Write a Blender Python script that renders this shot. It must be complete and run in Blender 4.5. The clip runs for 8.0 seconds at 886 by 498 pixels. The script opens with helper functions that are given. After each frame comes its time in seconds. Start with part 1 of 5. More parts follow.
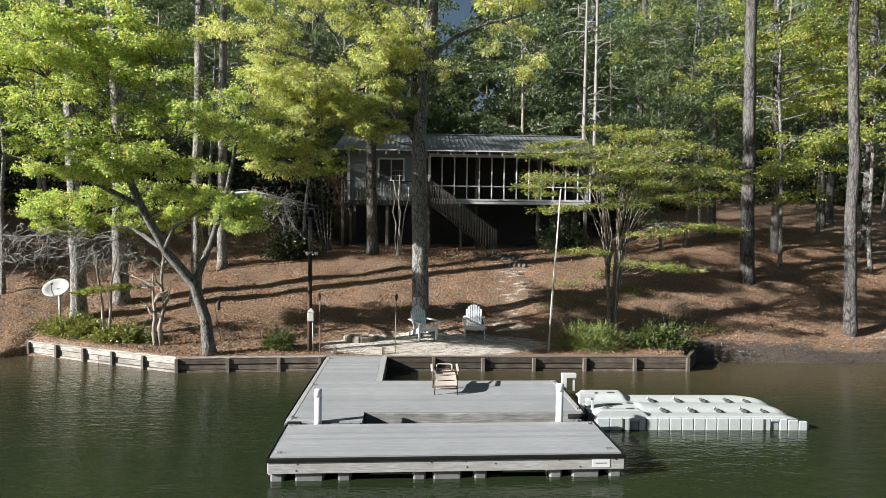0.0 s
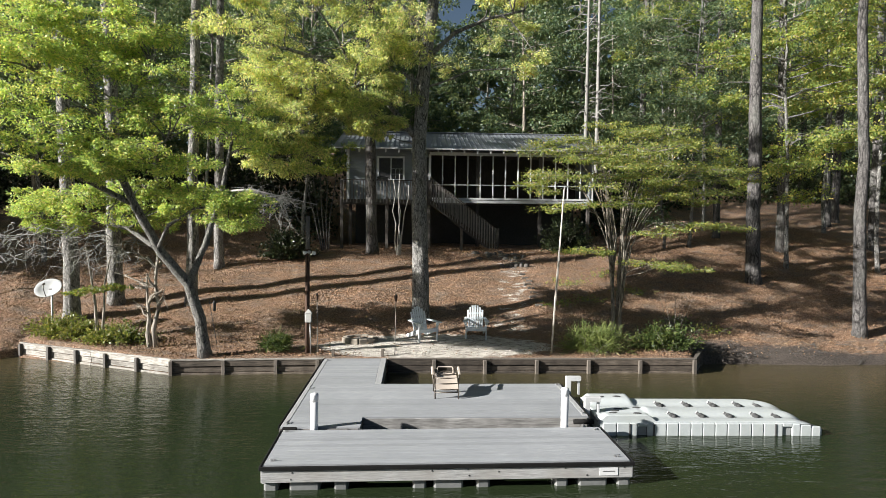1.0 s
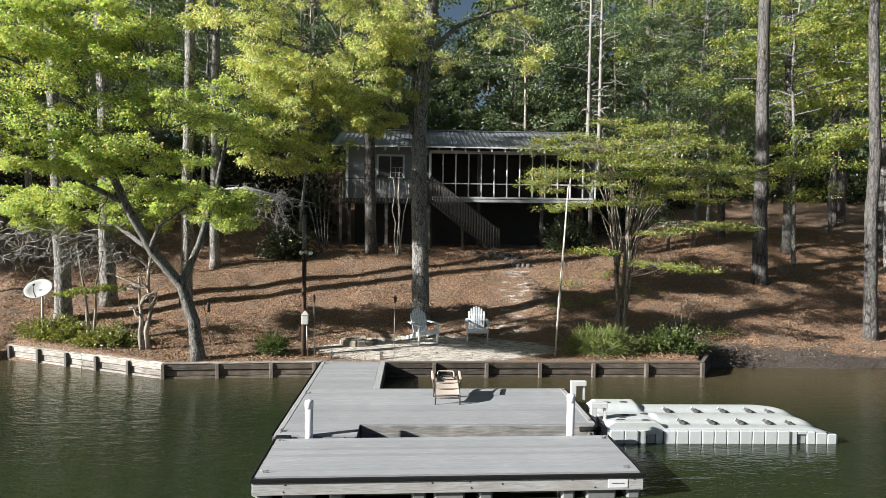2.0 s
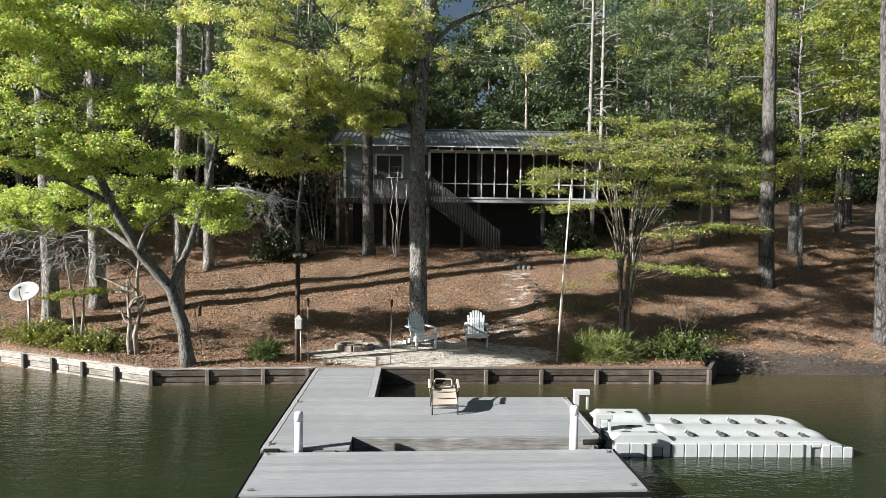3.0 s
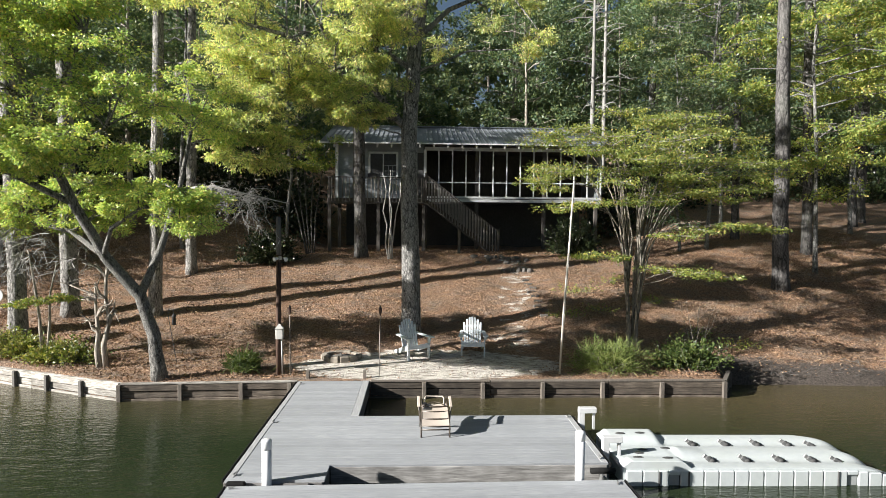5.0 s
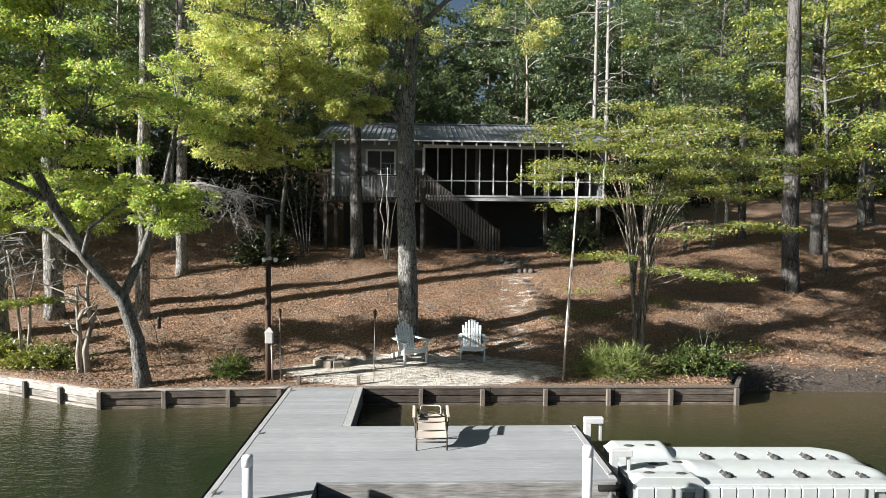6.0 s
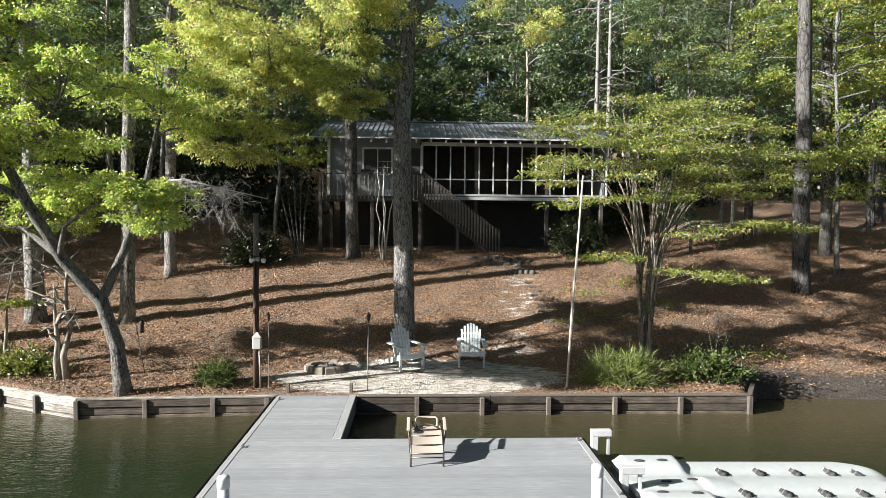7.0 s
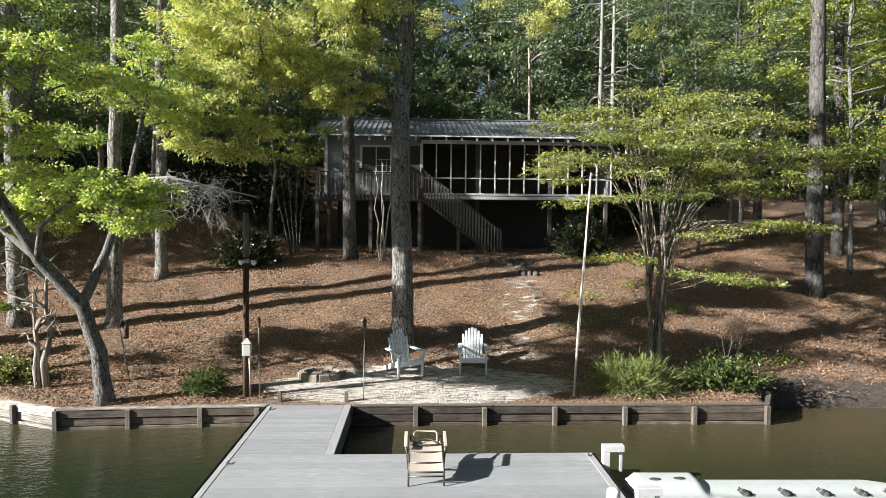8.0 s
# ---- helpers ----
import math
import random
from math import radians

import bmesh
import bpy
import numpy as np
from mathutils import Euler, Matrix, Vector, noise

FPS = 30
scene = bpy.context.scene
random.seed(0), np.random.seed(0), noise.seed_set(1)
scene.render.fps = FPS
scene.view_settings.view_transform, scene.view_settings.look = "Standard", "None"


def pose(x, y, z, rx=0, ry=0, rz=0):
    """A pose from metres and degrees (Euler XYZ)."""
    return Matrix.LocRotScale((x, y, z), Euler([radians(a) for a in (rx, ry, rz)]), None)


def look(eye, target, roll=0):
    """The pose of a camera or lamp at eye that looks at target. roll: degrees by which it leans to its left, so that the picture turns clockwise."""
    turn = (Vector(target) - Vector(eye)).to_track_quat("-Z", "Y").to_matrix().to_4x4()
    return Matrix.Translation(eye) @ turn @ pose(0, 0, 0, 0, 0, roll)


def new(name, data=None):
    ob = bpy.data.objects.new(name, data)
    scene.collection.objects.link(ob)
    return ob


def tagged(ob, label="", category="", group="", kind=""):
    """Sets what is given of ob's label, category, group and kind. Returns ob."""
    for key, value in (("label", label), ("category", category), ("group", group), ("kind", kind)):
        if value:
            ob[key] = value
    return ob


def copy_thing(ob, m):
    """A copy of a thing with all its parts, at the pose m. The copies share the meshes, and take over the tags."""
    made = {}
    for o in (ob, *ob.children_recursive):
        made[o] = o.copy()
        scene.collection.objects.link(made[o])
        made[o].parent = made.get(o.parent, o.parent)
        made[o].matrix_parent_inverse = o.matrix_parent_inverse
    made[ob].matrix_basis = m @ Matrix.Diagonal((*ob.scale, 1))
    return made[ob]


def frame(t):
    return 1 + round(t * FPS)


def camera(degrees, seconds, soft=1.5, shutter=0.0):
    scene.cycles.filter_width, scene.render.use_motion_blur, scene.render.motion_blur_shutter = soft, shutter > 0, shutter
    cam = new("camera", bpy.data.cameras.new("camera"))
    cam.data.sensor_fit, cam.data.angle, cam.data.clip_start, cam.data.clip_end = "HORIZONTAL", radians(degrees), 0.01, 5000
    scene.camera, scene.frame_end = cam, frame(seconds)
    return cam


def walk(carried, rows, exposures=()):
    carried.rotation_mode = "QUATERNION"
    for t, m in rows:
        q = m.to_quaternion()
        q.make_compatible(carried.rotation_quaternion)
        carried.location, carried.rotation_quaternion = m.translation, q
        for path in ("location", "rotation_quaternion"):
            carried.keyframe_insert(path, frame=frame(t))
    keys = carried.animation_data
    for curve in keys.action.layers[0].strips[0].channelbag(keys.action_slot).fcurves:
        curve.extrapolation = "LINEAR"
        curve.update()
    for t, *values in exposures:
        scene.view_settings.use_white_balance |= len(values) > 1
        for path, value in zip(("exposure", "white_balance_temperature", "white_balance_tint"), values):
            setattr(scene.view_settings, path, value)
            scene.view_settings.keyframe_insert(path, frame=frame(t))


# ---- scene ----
cam = camera(71.0, 8.0, soft=0.5)
PATH = [
    (0, (0.305, -0.241, 3.991), (0.398, 1.755, 3.903), 0.6),
    (0.5, (0.31, -0.06, 3.98), (0.403, 1.936, 3.892), 0.6),
    (1, (0.313, 0.153, 3.96), (0.405, 2.149, 3.872), 0.6),
    (1.5, (0.311, 0.375, 3.948), (0.403, 2.371, 3.859), 0.6),
    (3, (0.41, 1.126, 3.998), (0.499, 3.122, 3.907), 0.7),
    (3.5, (0.463, 1.397, 4.015), (0.552, 3.393, 3.924), 0.6),
    (4, (0.536, 1.684, 4.012), (0.623, 3.68, 3.922), 0.6),
    (4.5, (0.599, 1.98, 4.006), (0.686, 3.976, 3.917), 0.5),
    (6, (0.734, 2.965, 3.963), (0.819, 4.962, 3.874), 0.5),
    (6.5, (0.774, 3.309, 3.941), (0.86, 5.305, 3.854), 0.5),
    (7, (0.812, 3.664, 3.927), (0.898, 5.66, 3.84), 0.5),
    (7.5, (0.836, 4.014, 3.93), (0.921, 6.01, 3.842), 0.5),
    (8, (0.841, 4.341, 3.922), (0.926, 6.338, 3.835), 0.5),
]
walk(cam, [(t, look(eye, target, roll)) for t, eye, target, roll in PATH],
     exposures=[(0.0, 1.3), (4.0, 1.43), (8.0, 1.52)])

# ---- world and sun ----
SUN_FROM = Vector((-0.865, -0.29, 0.40)).normalized()   # towards the sun: low, over the lake's left arm
world = bpy.data.worlds.new("sky")
scene.world = world
world.use_nodes = True
wn = world.node_tree
sky = wn.nodes.new("ShaderNodeTexSky")
sky.sky_type = "NISHITA"
sky.sun_disc = False
sky.sun_elevation = math.asin(SUN_FROM.z)
sky.sun_rotation = math.atan2(SUN_FROM.x, SUN_FROM.y)
wn.nodes["Background"].inputs["Strength"].default_value = 0.024
wn.links.new(sky.outputs[0], wn.nodes["Background"].inputs["Color"])
sun = new("sun", bpy.data.lights.new("sun", "SUN"))
sun.data.energy, sun.data.angle, sun.data.color = 5.0, radians(0.6), (1.0, 0.97, 0.92)
sun.matrix_world = look((0, 0, 60), Vector((0, 0, 60)) - SUN_FROM)

rng = np.random.default_rng(7)

# ---- materials ----
def material(name, rough=0.8, metal=0.0):
    m = bpy.data.materials.new(name)
    m.use_nodes = True
    b = m.node_tree.nodes["Principled BSDF"]
    b.inputs["Roughness"].default_value = rough
    b.inputs["Metallic"].default_value = metal
    return m, m.node_tree, b


def node(tree, kind, **values):
    n = tree.nodes.new(kind)
    for key, value in values.items():
        n.inputs[key.replace("_", " ")].default_value = value
    return n


def ramp(tree, source, stops):
    r = tree.nodes.new("ShaderNodeValToRGB")
    while len(r.color_ramp.elements) < len(stops):
        r.color_ramp.elements.new(0.5)
    for e, (at, col) in zip(r.color_ramp.elements, stops):
        e.position, e.color = at, (*col, 1)
    tree.links.new(source, r.inputs[0])
    return r.outputs[0]


def mix(tree, fac, a, b, blend="MIX"):
    m = tree.nodes.new("ShaderNodeMix")
    m.data_type, m.blend_type = "RGBA", blend
    for socket, value in ((m.inputs[0], fac), (m.inputs[6], a), (m.inputs[7], b)):
        if isinstance(value, (int, float)):
            socket.default_value = value
        elif isinstance(value, tuple):
            socket.default_value = (*value, 1)
        else:
            tree.links.new(value, socket)
    return m.outputs[2]


def coords(tree, scale=(1, 1, 1), world_space=False):
    c = tree.nodes.new("ShaderNodeNewGeometry" if world_space else "ShaderNodeTexCoord")
    mp = tree.nodes.new("ShaderNodeMapping")
    mp.inputs["Scale"].default_value = scale
    tree.links.new(c.outputs["Position" if world_space else "Object"], mp.inputs[0])
    return mp.outputs[0]


def noise_tex(tree, vec, scale, detail=4.0, rough=0.55):
    n = node(tree, "ShaderNodeTexNoise", Scale=scale, Detail=detail, Roughness=rough)
    tree.links.new(vec, n.inputs["Vector"])
    return n.outputs["Fac"]


def bump(tree, b, height, strength, distance=0.01):
    n = node(tree, "ShaderNodeBump", Strength=strength, Distance=distance)
    tree.links.new(height, n.inputs["Height"])
    tree.links.new(n.outputs[0], b.inputs["Normal"])


def surface(name, dark, light, rough=0.85, scale=(1, 1, 1), fine=30.0, coarse=1.5, bumps=0.4, vary=0.12, metal=0.0,
            stain=None, world_space=False, depth=0.01):
    """Colour between dark and light by a fine grain and a coarse blotch, a shade of its own for each piece, and relief."""
    m, t, b = material(name, rough, metal)
    v = coords(t, scale, world_space)
    f = noise_tex(t, v, fine, 6.0, 0.65)
    c = noise_tex(t, coords(t, (1, 1, 1), True), coarse, 3.0)
    col = ramp(t, f, ((0.3, dark), (0.7, light)))
    mid = tuple(0.5 * (p + q) for p, q in zip(dark, light))
    col = mix(t, ramp(t, c, ((0.35, (0, 0, 0)), (0.7, (0.6, 0.6, 0.6)))), col, stain or tuple(0.7 * p for p in mid))
    info = t.nodes.new("ShaderNodeObjectInfo")
    col = mix(t, 1.0, col, ramp(t, info.outputs["Random"], ((0.0, (1 - vary,) * 3), (1.0, (1 + vary,) * 3))), "MULTIPLY")
    t.links.new(col, b.inputs["Base Color"])
    if bumps:
        bump(t, b, f, bumps, depth)
    return m


def leaf_material(name, stops, through_light=0.35, rough=0.42):
    """Leaves: a hue of their own each, some light through the blade."""
    m, t, b = material(name, rough)
    g = t.nodes.new("ShaderNodeNewGeometry")
    col = ramp(t, g.outputs["Random Per Island"], stops)
    blotch = noise_tex(t, coords(t, (1, 1, 1), True), 0.6, 2.0)
    col = mix(t, 1.0, col, ramp(t, blotch, ((0.3, (0.75, 0.8, 0.75)), (0.7, (1.15, 1.1, 1.0)))), "MULTIPLY")
    t.links.new(col, b.inputs["Base Color"])
    b.inputs["Specular IOR Level"].default_value = 0.5
    tr = t.nodes.new("ShaderNodeBsdfTranslucent")
    t.links.new(mix(t, 1.0, col, (1.12, 1.2, 0.7), "MULTIPLY"), tr.inputs["Color"])
    s = t.nodes.new("ShaderNodeMixShader")
    s.inputs[0].default_value = through_light
    t.links.new(b.outputs[0], s.inputs[1])
    t.links.new(tr.outputs[0], s.inputs[2])
    t.links.new(s.outputs[0], t.nodes["Material Output"].inputs["Surface"])
    return m


def bark_material(name, dark, light, scale=7.0, stretch=0.22, depth=0.03):
    """Bark: uneven upright furrows, flakes between them and pale lichen patches."""
    m, t, b = material(name, 0.95)
    v = coords(t, (1, 1, stretch), True)
    warp = node(t, "ShaderNodeTexNoise", Scale=scale * 0.8, Detail=4.0)
    t.links.new(v, warp.inputs["Vector"])
    push = mix(t, 0.09, v, warp.outputs["Color"], "ADD")
    vor = node(t, "ShaderNodeTexVoronoi", Scale=scale, Randomness=1.0)
    vor.feature = "DISTANCE_TO_EDGE"
    t.links.new(push, vor.inputs["Vector"])
    f = noise_tex(t, coords(t, (1, 1, stretch * 1.6), True), scale * 3, 7.0, 0.78)
    col = ramp(t, f, ((0.36, dark), (0.62, light)))
    gap = noise_tex(t, v, scale * 0.7, 3.0)
    deep = ramp(t, vor.outputs["Distance"], ((0.01, (0.95,) * 3), (0.2, (0, 0, 0))))
    deep = mix(t, 1.0, deep, ramp(t, gap, ((0.38, (0.15,) * 3), (0.6, (1, 1, 1)))), "MULTIPLY")
    col = mix(t, deep, col, tuple(0.3 * p for p in dark))
    patch = noise_tex(t, coords(t, (1, 1, 0.5), True), 1.3, 3.0)
    col = mix(t, ramp(t, patch, ((0.5, (0, 0, 0)), (0.75, (0.4,) * 3))), col, (0.26, 0.265, 0.24))
    t.links.new(col, b.inputs["Base Color"])
    high = mix(t, 0.5, vor.outputs["Distance"], f)
    bump(t, b, high, 1.0, depth)
    return m


DECK = surface("weathered_deck_wood", (0.16, 0.17, 0.182), (0.40, 0.412, 0.43), 0.75, (0.8, 30, 30), 5.0, 1.1, 0.4, 0.10, stain=(0.225, 0.237, 0.25), depth=0.004)
EDGEWOOD = surface("grey_edge_board", (0.2, 0.205, 0.21), (0.40, 0.405, 0.41), 0.85, (18, 1.0, 18), 5.0, 2.0, 0.3, 0.08, stain=(0.25, 0.25, 0.25), depth=0.005)
FASCIA = surface("grey_fascia_wood", (0.20, 0.20, 0.20), (0.60, 0.60, 0.595), 0.85, (1.0, 18, 18), 5.0, 2.0, 0.3, 0.08, stain=(0.3, 0.28, 0.25), depth=0.005)
WALLWOOD = surface("old_retaining_timber", (0.014, 0.010, 0.008), (0.27, 0.222, 0.175), 0.9, (0.7, 0.7, 16), 4.0, 3.4, 1.0, 0.5, stain=(0.022, 0.016, 0.012))
PALEWALL = surface("bleached_timber", (0.07, 0.06, 0.05), (0.66, 0.63, 0.58), 0.9, (0.9, 0.9, 14), 4.5, 3.2, 0.8, 0.22, stain=(0.12, 0.105, 0.085))
POSTWOOD = surface("grey_post_wood", (0.045, 0.038, 0.032), (0.22, 0.19, 0.16), 0.9, (16, 16, 1.2), 4.0, 2.0, 0.5, 0.2)
SLOTWOOD = surface("split_grey_beam", (0.07, 0.066, 0.063), (0.46, 0.45, 0.435), 0.9, (0.7, 9, 9), 3.0, 2.2, 0.6, 0.2, stain=(0.12, 0.115, 0.11))
BEAM = surface("dark_beam_wood", (0.06, 0.057, 0.055), (0.32, 0.31, 0.30), 0.9, (1.0, 14, 14), 4.0, 3.0, 0.5, 0.2, stain=(0.05, 0.045, 0.042))
RUBBER = surface("black_rubber", (0.006, 0.006, 0.006), (0.018, 0.018, 0.018), 0.85, fine=20, bumps=0.1)
FLOATGREY = surface("grey_float_plastic", (0.15, 0.155, 0.155), (0.24, 0.245, 0.24), 0.6, fine=6, bumps=0.05)
RECESS_SHADE = surface("shaded_recess_plastic", (0.26, 0.275, 0.275), (0.36, 0.375, 0.375), 0.7, fine=6, bumps=0.05)
WHITE_PVC = surface("white_pvc", (0.68, 0.69, 0.70), (0.76, 0.76, 0.77), 0.4, fine=4, bumps=0.02, vary=0.03)
VINYL = surface("dull_white_vinyl", (0.46, 0.47, 0.475), (0.56, 0.565, 0.57), 0.5, fine=5, bumps=0.02, vary=0.03)
FLOATWHITE = surface("pale_float_plastic", (0.40, 0.435, 0.445), (0.49, 0.52, 0.525), 0.5, fine=7, coarse=2.5, bumps=0.05, vary=0.04, stain=(0.42, 0.45, 0.43))
RUBBER.node_tree.nodes["Principled BSDF"].inputs["Specular IOR Level"].default_value = 0.12
SEAM = surface("dark_seam", (0.03, 0.03, 0.03), (0.08, 0.08, 0.08), 0.8, fine=10, bumps=0)
CRADLE = surface("dark_grey_plastic", (0.06, 0.06, 0.06), (0.16, 0.16, 0.16), 0.6, fine=12, bumps=0.05)
METAL = surface("galvanised_metal", (0.32, 0.32, 0.32), (0.5, 0.5, 0.5), 0.45, fine=12, bumps=0.05, metal=0.8)
CHAIRWHITE = surface("white_chair_paint", (0.50, 0.55, 0.57), (0.70, 0.73, 0.74), 0.6, (1, 1, 1), 14, 5, 0.15, 0.06, stain=(0.55, 0.6, 0.63))
SLING = surface("beige_sling_fabric", (0.44, 0.37, 0.31), (0.56, 0.49, 0.42), 0.9, fine=120, bumps=0.1)
TUBE = surface("brown_tube_metal", (0.05, 0.04, 0.03), (0.10, 0.08, 0.065), 0.4, fine=10, bumps=0)
STONE = surface("tan_pit_block", (0.16, 0.14, 0.115), (0.34, 0.30, 0.245), 0.95, fine=16, coarse=3, bumps=0.6, vary=0.2)
DARKSTONE = surface("dark_field_stone", (0.06, 0.055, 0.05), (0.17, 0.155, 0.14), 0.95, fine=16, coarse=3, bumps=0.6, vary=0.2)
CHAR = surface("charred_ash", (0.025, 0.022, 0.02), (0.15, 0.14, 0.125), 0.95, fine=14, bumps=0.5)
POLEBROWN = surface("brown_creosote_pole", (0.035, 0.02, 0.014), (0.10, 0.055, 0.035), 0.9, (14, 14, 1), 5, 1.5, 0.4, 0.05)
POLEGREY = surface("grey_pole_wood", (0.07, 0.065, 0.06), (0.15, 0.14, 0.13), 0.9, (14, 14, 1), 5, 1.5, 0.4, 0.05)
BOXGREY = surface("pale_enclosure_plastic", (0.38, 0.375, 0.35), (0.48, 0.475, 0.45), 0.55, fine=6, bumps=0.03)
BAMBOO = surface("pale_weathered_pole", (0.34, 0.31, 0.27), (0.55, 0.52, 0.47), 0.7, (12, 12, 1), 5, 2, 0.2, 0.05)
DISHGREY = surface("dish_enamel", (0.42, 0.43, 0.43), (0.55, 0.56, 0.56), 0.5, fine=5, coarse=3, bumps=0.03)
SIDING = surface("grey_house_siding", (0.22, 0.24, 0.26), (0.30, 0.325, 0.345), 0.8, (1, 1, 10), 3, 1, 0.2, 0.03)
TRIM = surface("white_house_trim", (0.58, 0.59, 0.60), (0.72, 0.73, 0.73), 0.7, (1, 1, 1), 10, 2, 0.1, 0.05)
ROOF = surface("grey_metal_roof", (0.17, 0.19, 0.22), (0.28, 0.30, 0.33), 0.38, (1, 6, 6), 3, 0.8, 0.1, 0.10, metal=0.35, stain=(0.16, 0.165, 0.17))
RAILWOOD = surface("grey_rail_wood", (0.13, 0.12, 0.11), (0.30, 0.28, 0.26), 0.9, (12, 12, 1.5), 4, 1.5, 0.3, 0.15)
HOUSEWOOD = surface("weathered_brown_stair_wood", (0.045, 0.04, 0.036), (0.13, 0.115, 0.105), 0.9, (12, 12, 1.5), 4, 1.5, 0.3, 0.15)
SHADEBOARD = surface("shade_dark_boards", (0.05, 0.042, 0.036), (0.10, 0.085, 0.07), 0.9, (6, 6, 1), 4, 1.5, 0.2, 0.05)
SHADEGREY = surface("shade_dark_grey", (0.04, 0.04, 0.042), (0.08, 0.08, 0.08), 0.95, fine=12, coarse=1.5, bumps=0.4)
BARK_PINE_SHADED = bark_material("shaded_pine_bark", (0.045, 0.042, 0.041), (0.185, 0.173, 0.166), 9.0, 0.3, 0.10)
BARK_OAK = bark_material("oak_bark", (0.05, 0.047, 0.043), (0.52, 0.505, 0.48), 15.0, 0.3, 0.14)
BARK_WATER = bark_material("water_oak_bark", (0.045, 0.042, 0.038), (0.36, 0.345, 0.32), 17.0, 0.4, 0.06)
BARK_PINE_SUNLIT = bark_material("sunlit_pine_bark", (0.13, 0.12, 0.11), (0.52, 0.50, 0.475), 13.0, 0.38, 0.10)
BARK_PALE = bark_material("pale_smooth_bark", (0.24, 0.20, 0.16), (0.48, 0.44, 0.38), 14.0, 0.12, 0.01)
TWIG = surface("twig_bark", (0.13, 0.117, 0.105), (0.33, 0.305, 0.275), 0.95, (5, 5, 1), 6, 3, 0.2, 0.1)
GREYTWIG = surface("grey_dead_twig", (0.17, 0.165, 0.155), (0.36, 0.35, 0.33), 0.95, (5, 5, 1), 6, 3, 0.2, 0.1)
DEADWOOD = surface("bleached_dead_wood", (0.32, 0.31, 0.29), (0.58, 0.56, 0.53), 0.95, (5, 5, 1), 6, 3, 0.2, 0.1)
BARK_TAN = bark_material("tan_myrtle_bark", (0.085, 0.07, 0.055), (0.40, 0.355, 0.30), 14.0, 0.15, 0.01)
LEAF_OAK = leaf_material("willow_oak_leaf", ((0.0, (0.274, 0.359, 0.189)), (0.45, (0.508, 0.587, 0.236)), (0.8, (0.747, 0.719, 0.300)), (1.0, (0.954, 0.684, 0.473))), 0.42)
LEAF_LEFT = leaf_material("water_oak_leaf", ((0.0, (0.249, 0.368, 0.161)), (0.5, (0.447, 0.567, 0.184)), (0.85, (0.680, 0.677, 0.227)), (1.0, (0.860, 0.645, 0.366))), 0.42)
LEAF_DOG = leaf_material("crape_myrtle_leaf", ((0.0, (0.135, 0.192, 0.067)), (0.5, (0.244, 0.299, 0.085)), (0.9, (0.382, 0.374, 0.102)), (1.0, (0.505, 0.334, 0.134))), 0.42)
LEAF_RIGHT = leaf_material("sweetgum_leaf", ((0.0, (0.140, 0.226, 0.071)), (0.5, (0.279, 0.348, 0.090)), (0.85, (0.437, 0.435, 0.110)), (1.0, (0.595, 0.435, 0.180))), 0.42)
# Leaf tone darkened to carry the shade within the woods.
LEAF_FAR_SHADED = leaf_material("shaded_far_leaf", ((0.0, (0.067, 0.119, 0.078)), (0.6, (0.141, 0.196, 0.109)), (1.0, (0.254, 0.281, 0.132))), 0.33)
NEEDLE = leaf_material("pine_needle", ((0.0, (0.064, 0.119, 0.059)), (0.6, (0.106, 0.179, 0.083)), (1.0, (0.192, 0.238, 0.112))), 0.2)
LEAF_SHRUB = leaf_material("shrub_leaf", ((0.0, (0.096, 0.132, 0.039)), (0.6, (0.192, 0.217, 0.052)), (1.0, (0.382, 0.311, 0.120))), 0.4)
LEAF_BANK = leaf_material("bank_shrub_leaf", ((0.0, (0.042, 0.073, 0.023)), (0.6, (0.092, 0.131, 0.038)), (1.0, (0.176, 0.204, 0.068))), 0.35)
LEAF_GRASS = leaf_material("long_grass_blade", ((0.0, (0.094, 0.135, 0.034)), (0.6, (0.180, 0.230, 0.060)), (1.0, (0.302, 0.317, 0.134))), 0.3, 0.6)
# Evergreen shrubs, and the near-black leaf mass that stands for shade.
LEAF_SHADE_EVERGREEN = leaf_material("evergreen_and_shade_leaf", ((0.0, (0.012, 0.022, 0.010)), (0.7, (0.03, 0.045, 0.016)), (1.0, (0.07, 0.08, 0.03))), 0.1, 0.35)
STRAW = leaf_material("fallen_leaf", ((0.0, (0.080, 0.043, 0.026)), (0.5, (0.231, 0.130, 0.076)), (0.85, (0.368, 0.237, 0.148)), (1.0, (0.440, 0.318, 0.228))), 0.05, 0.8)


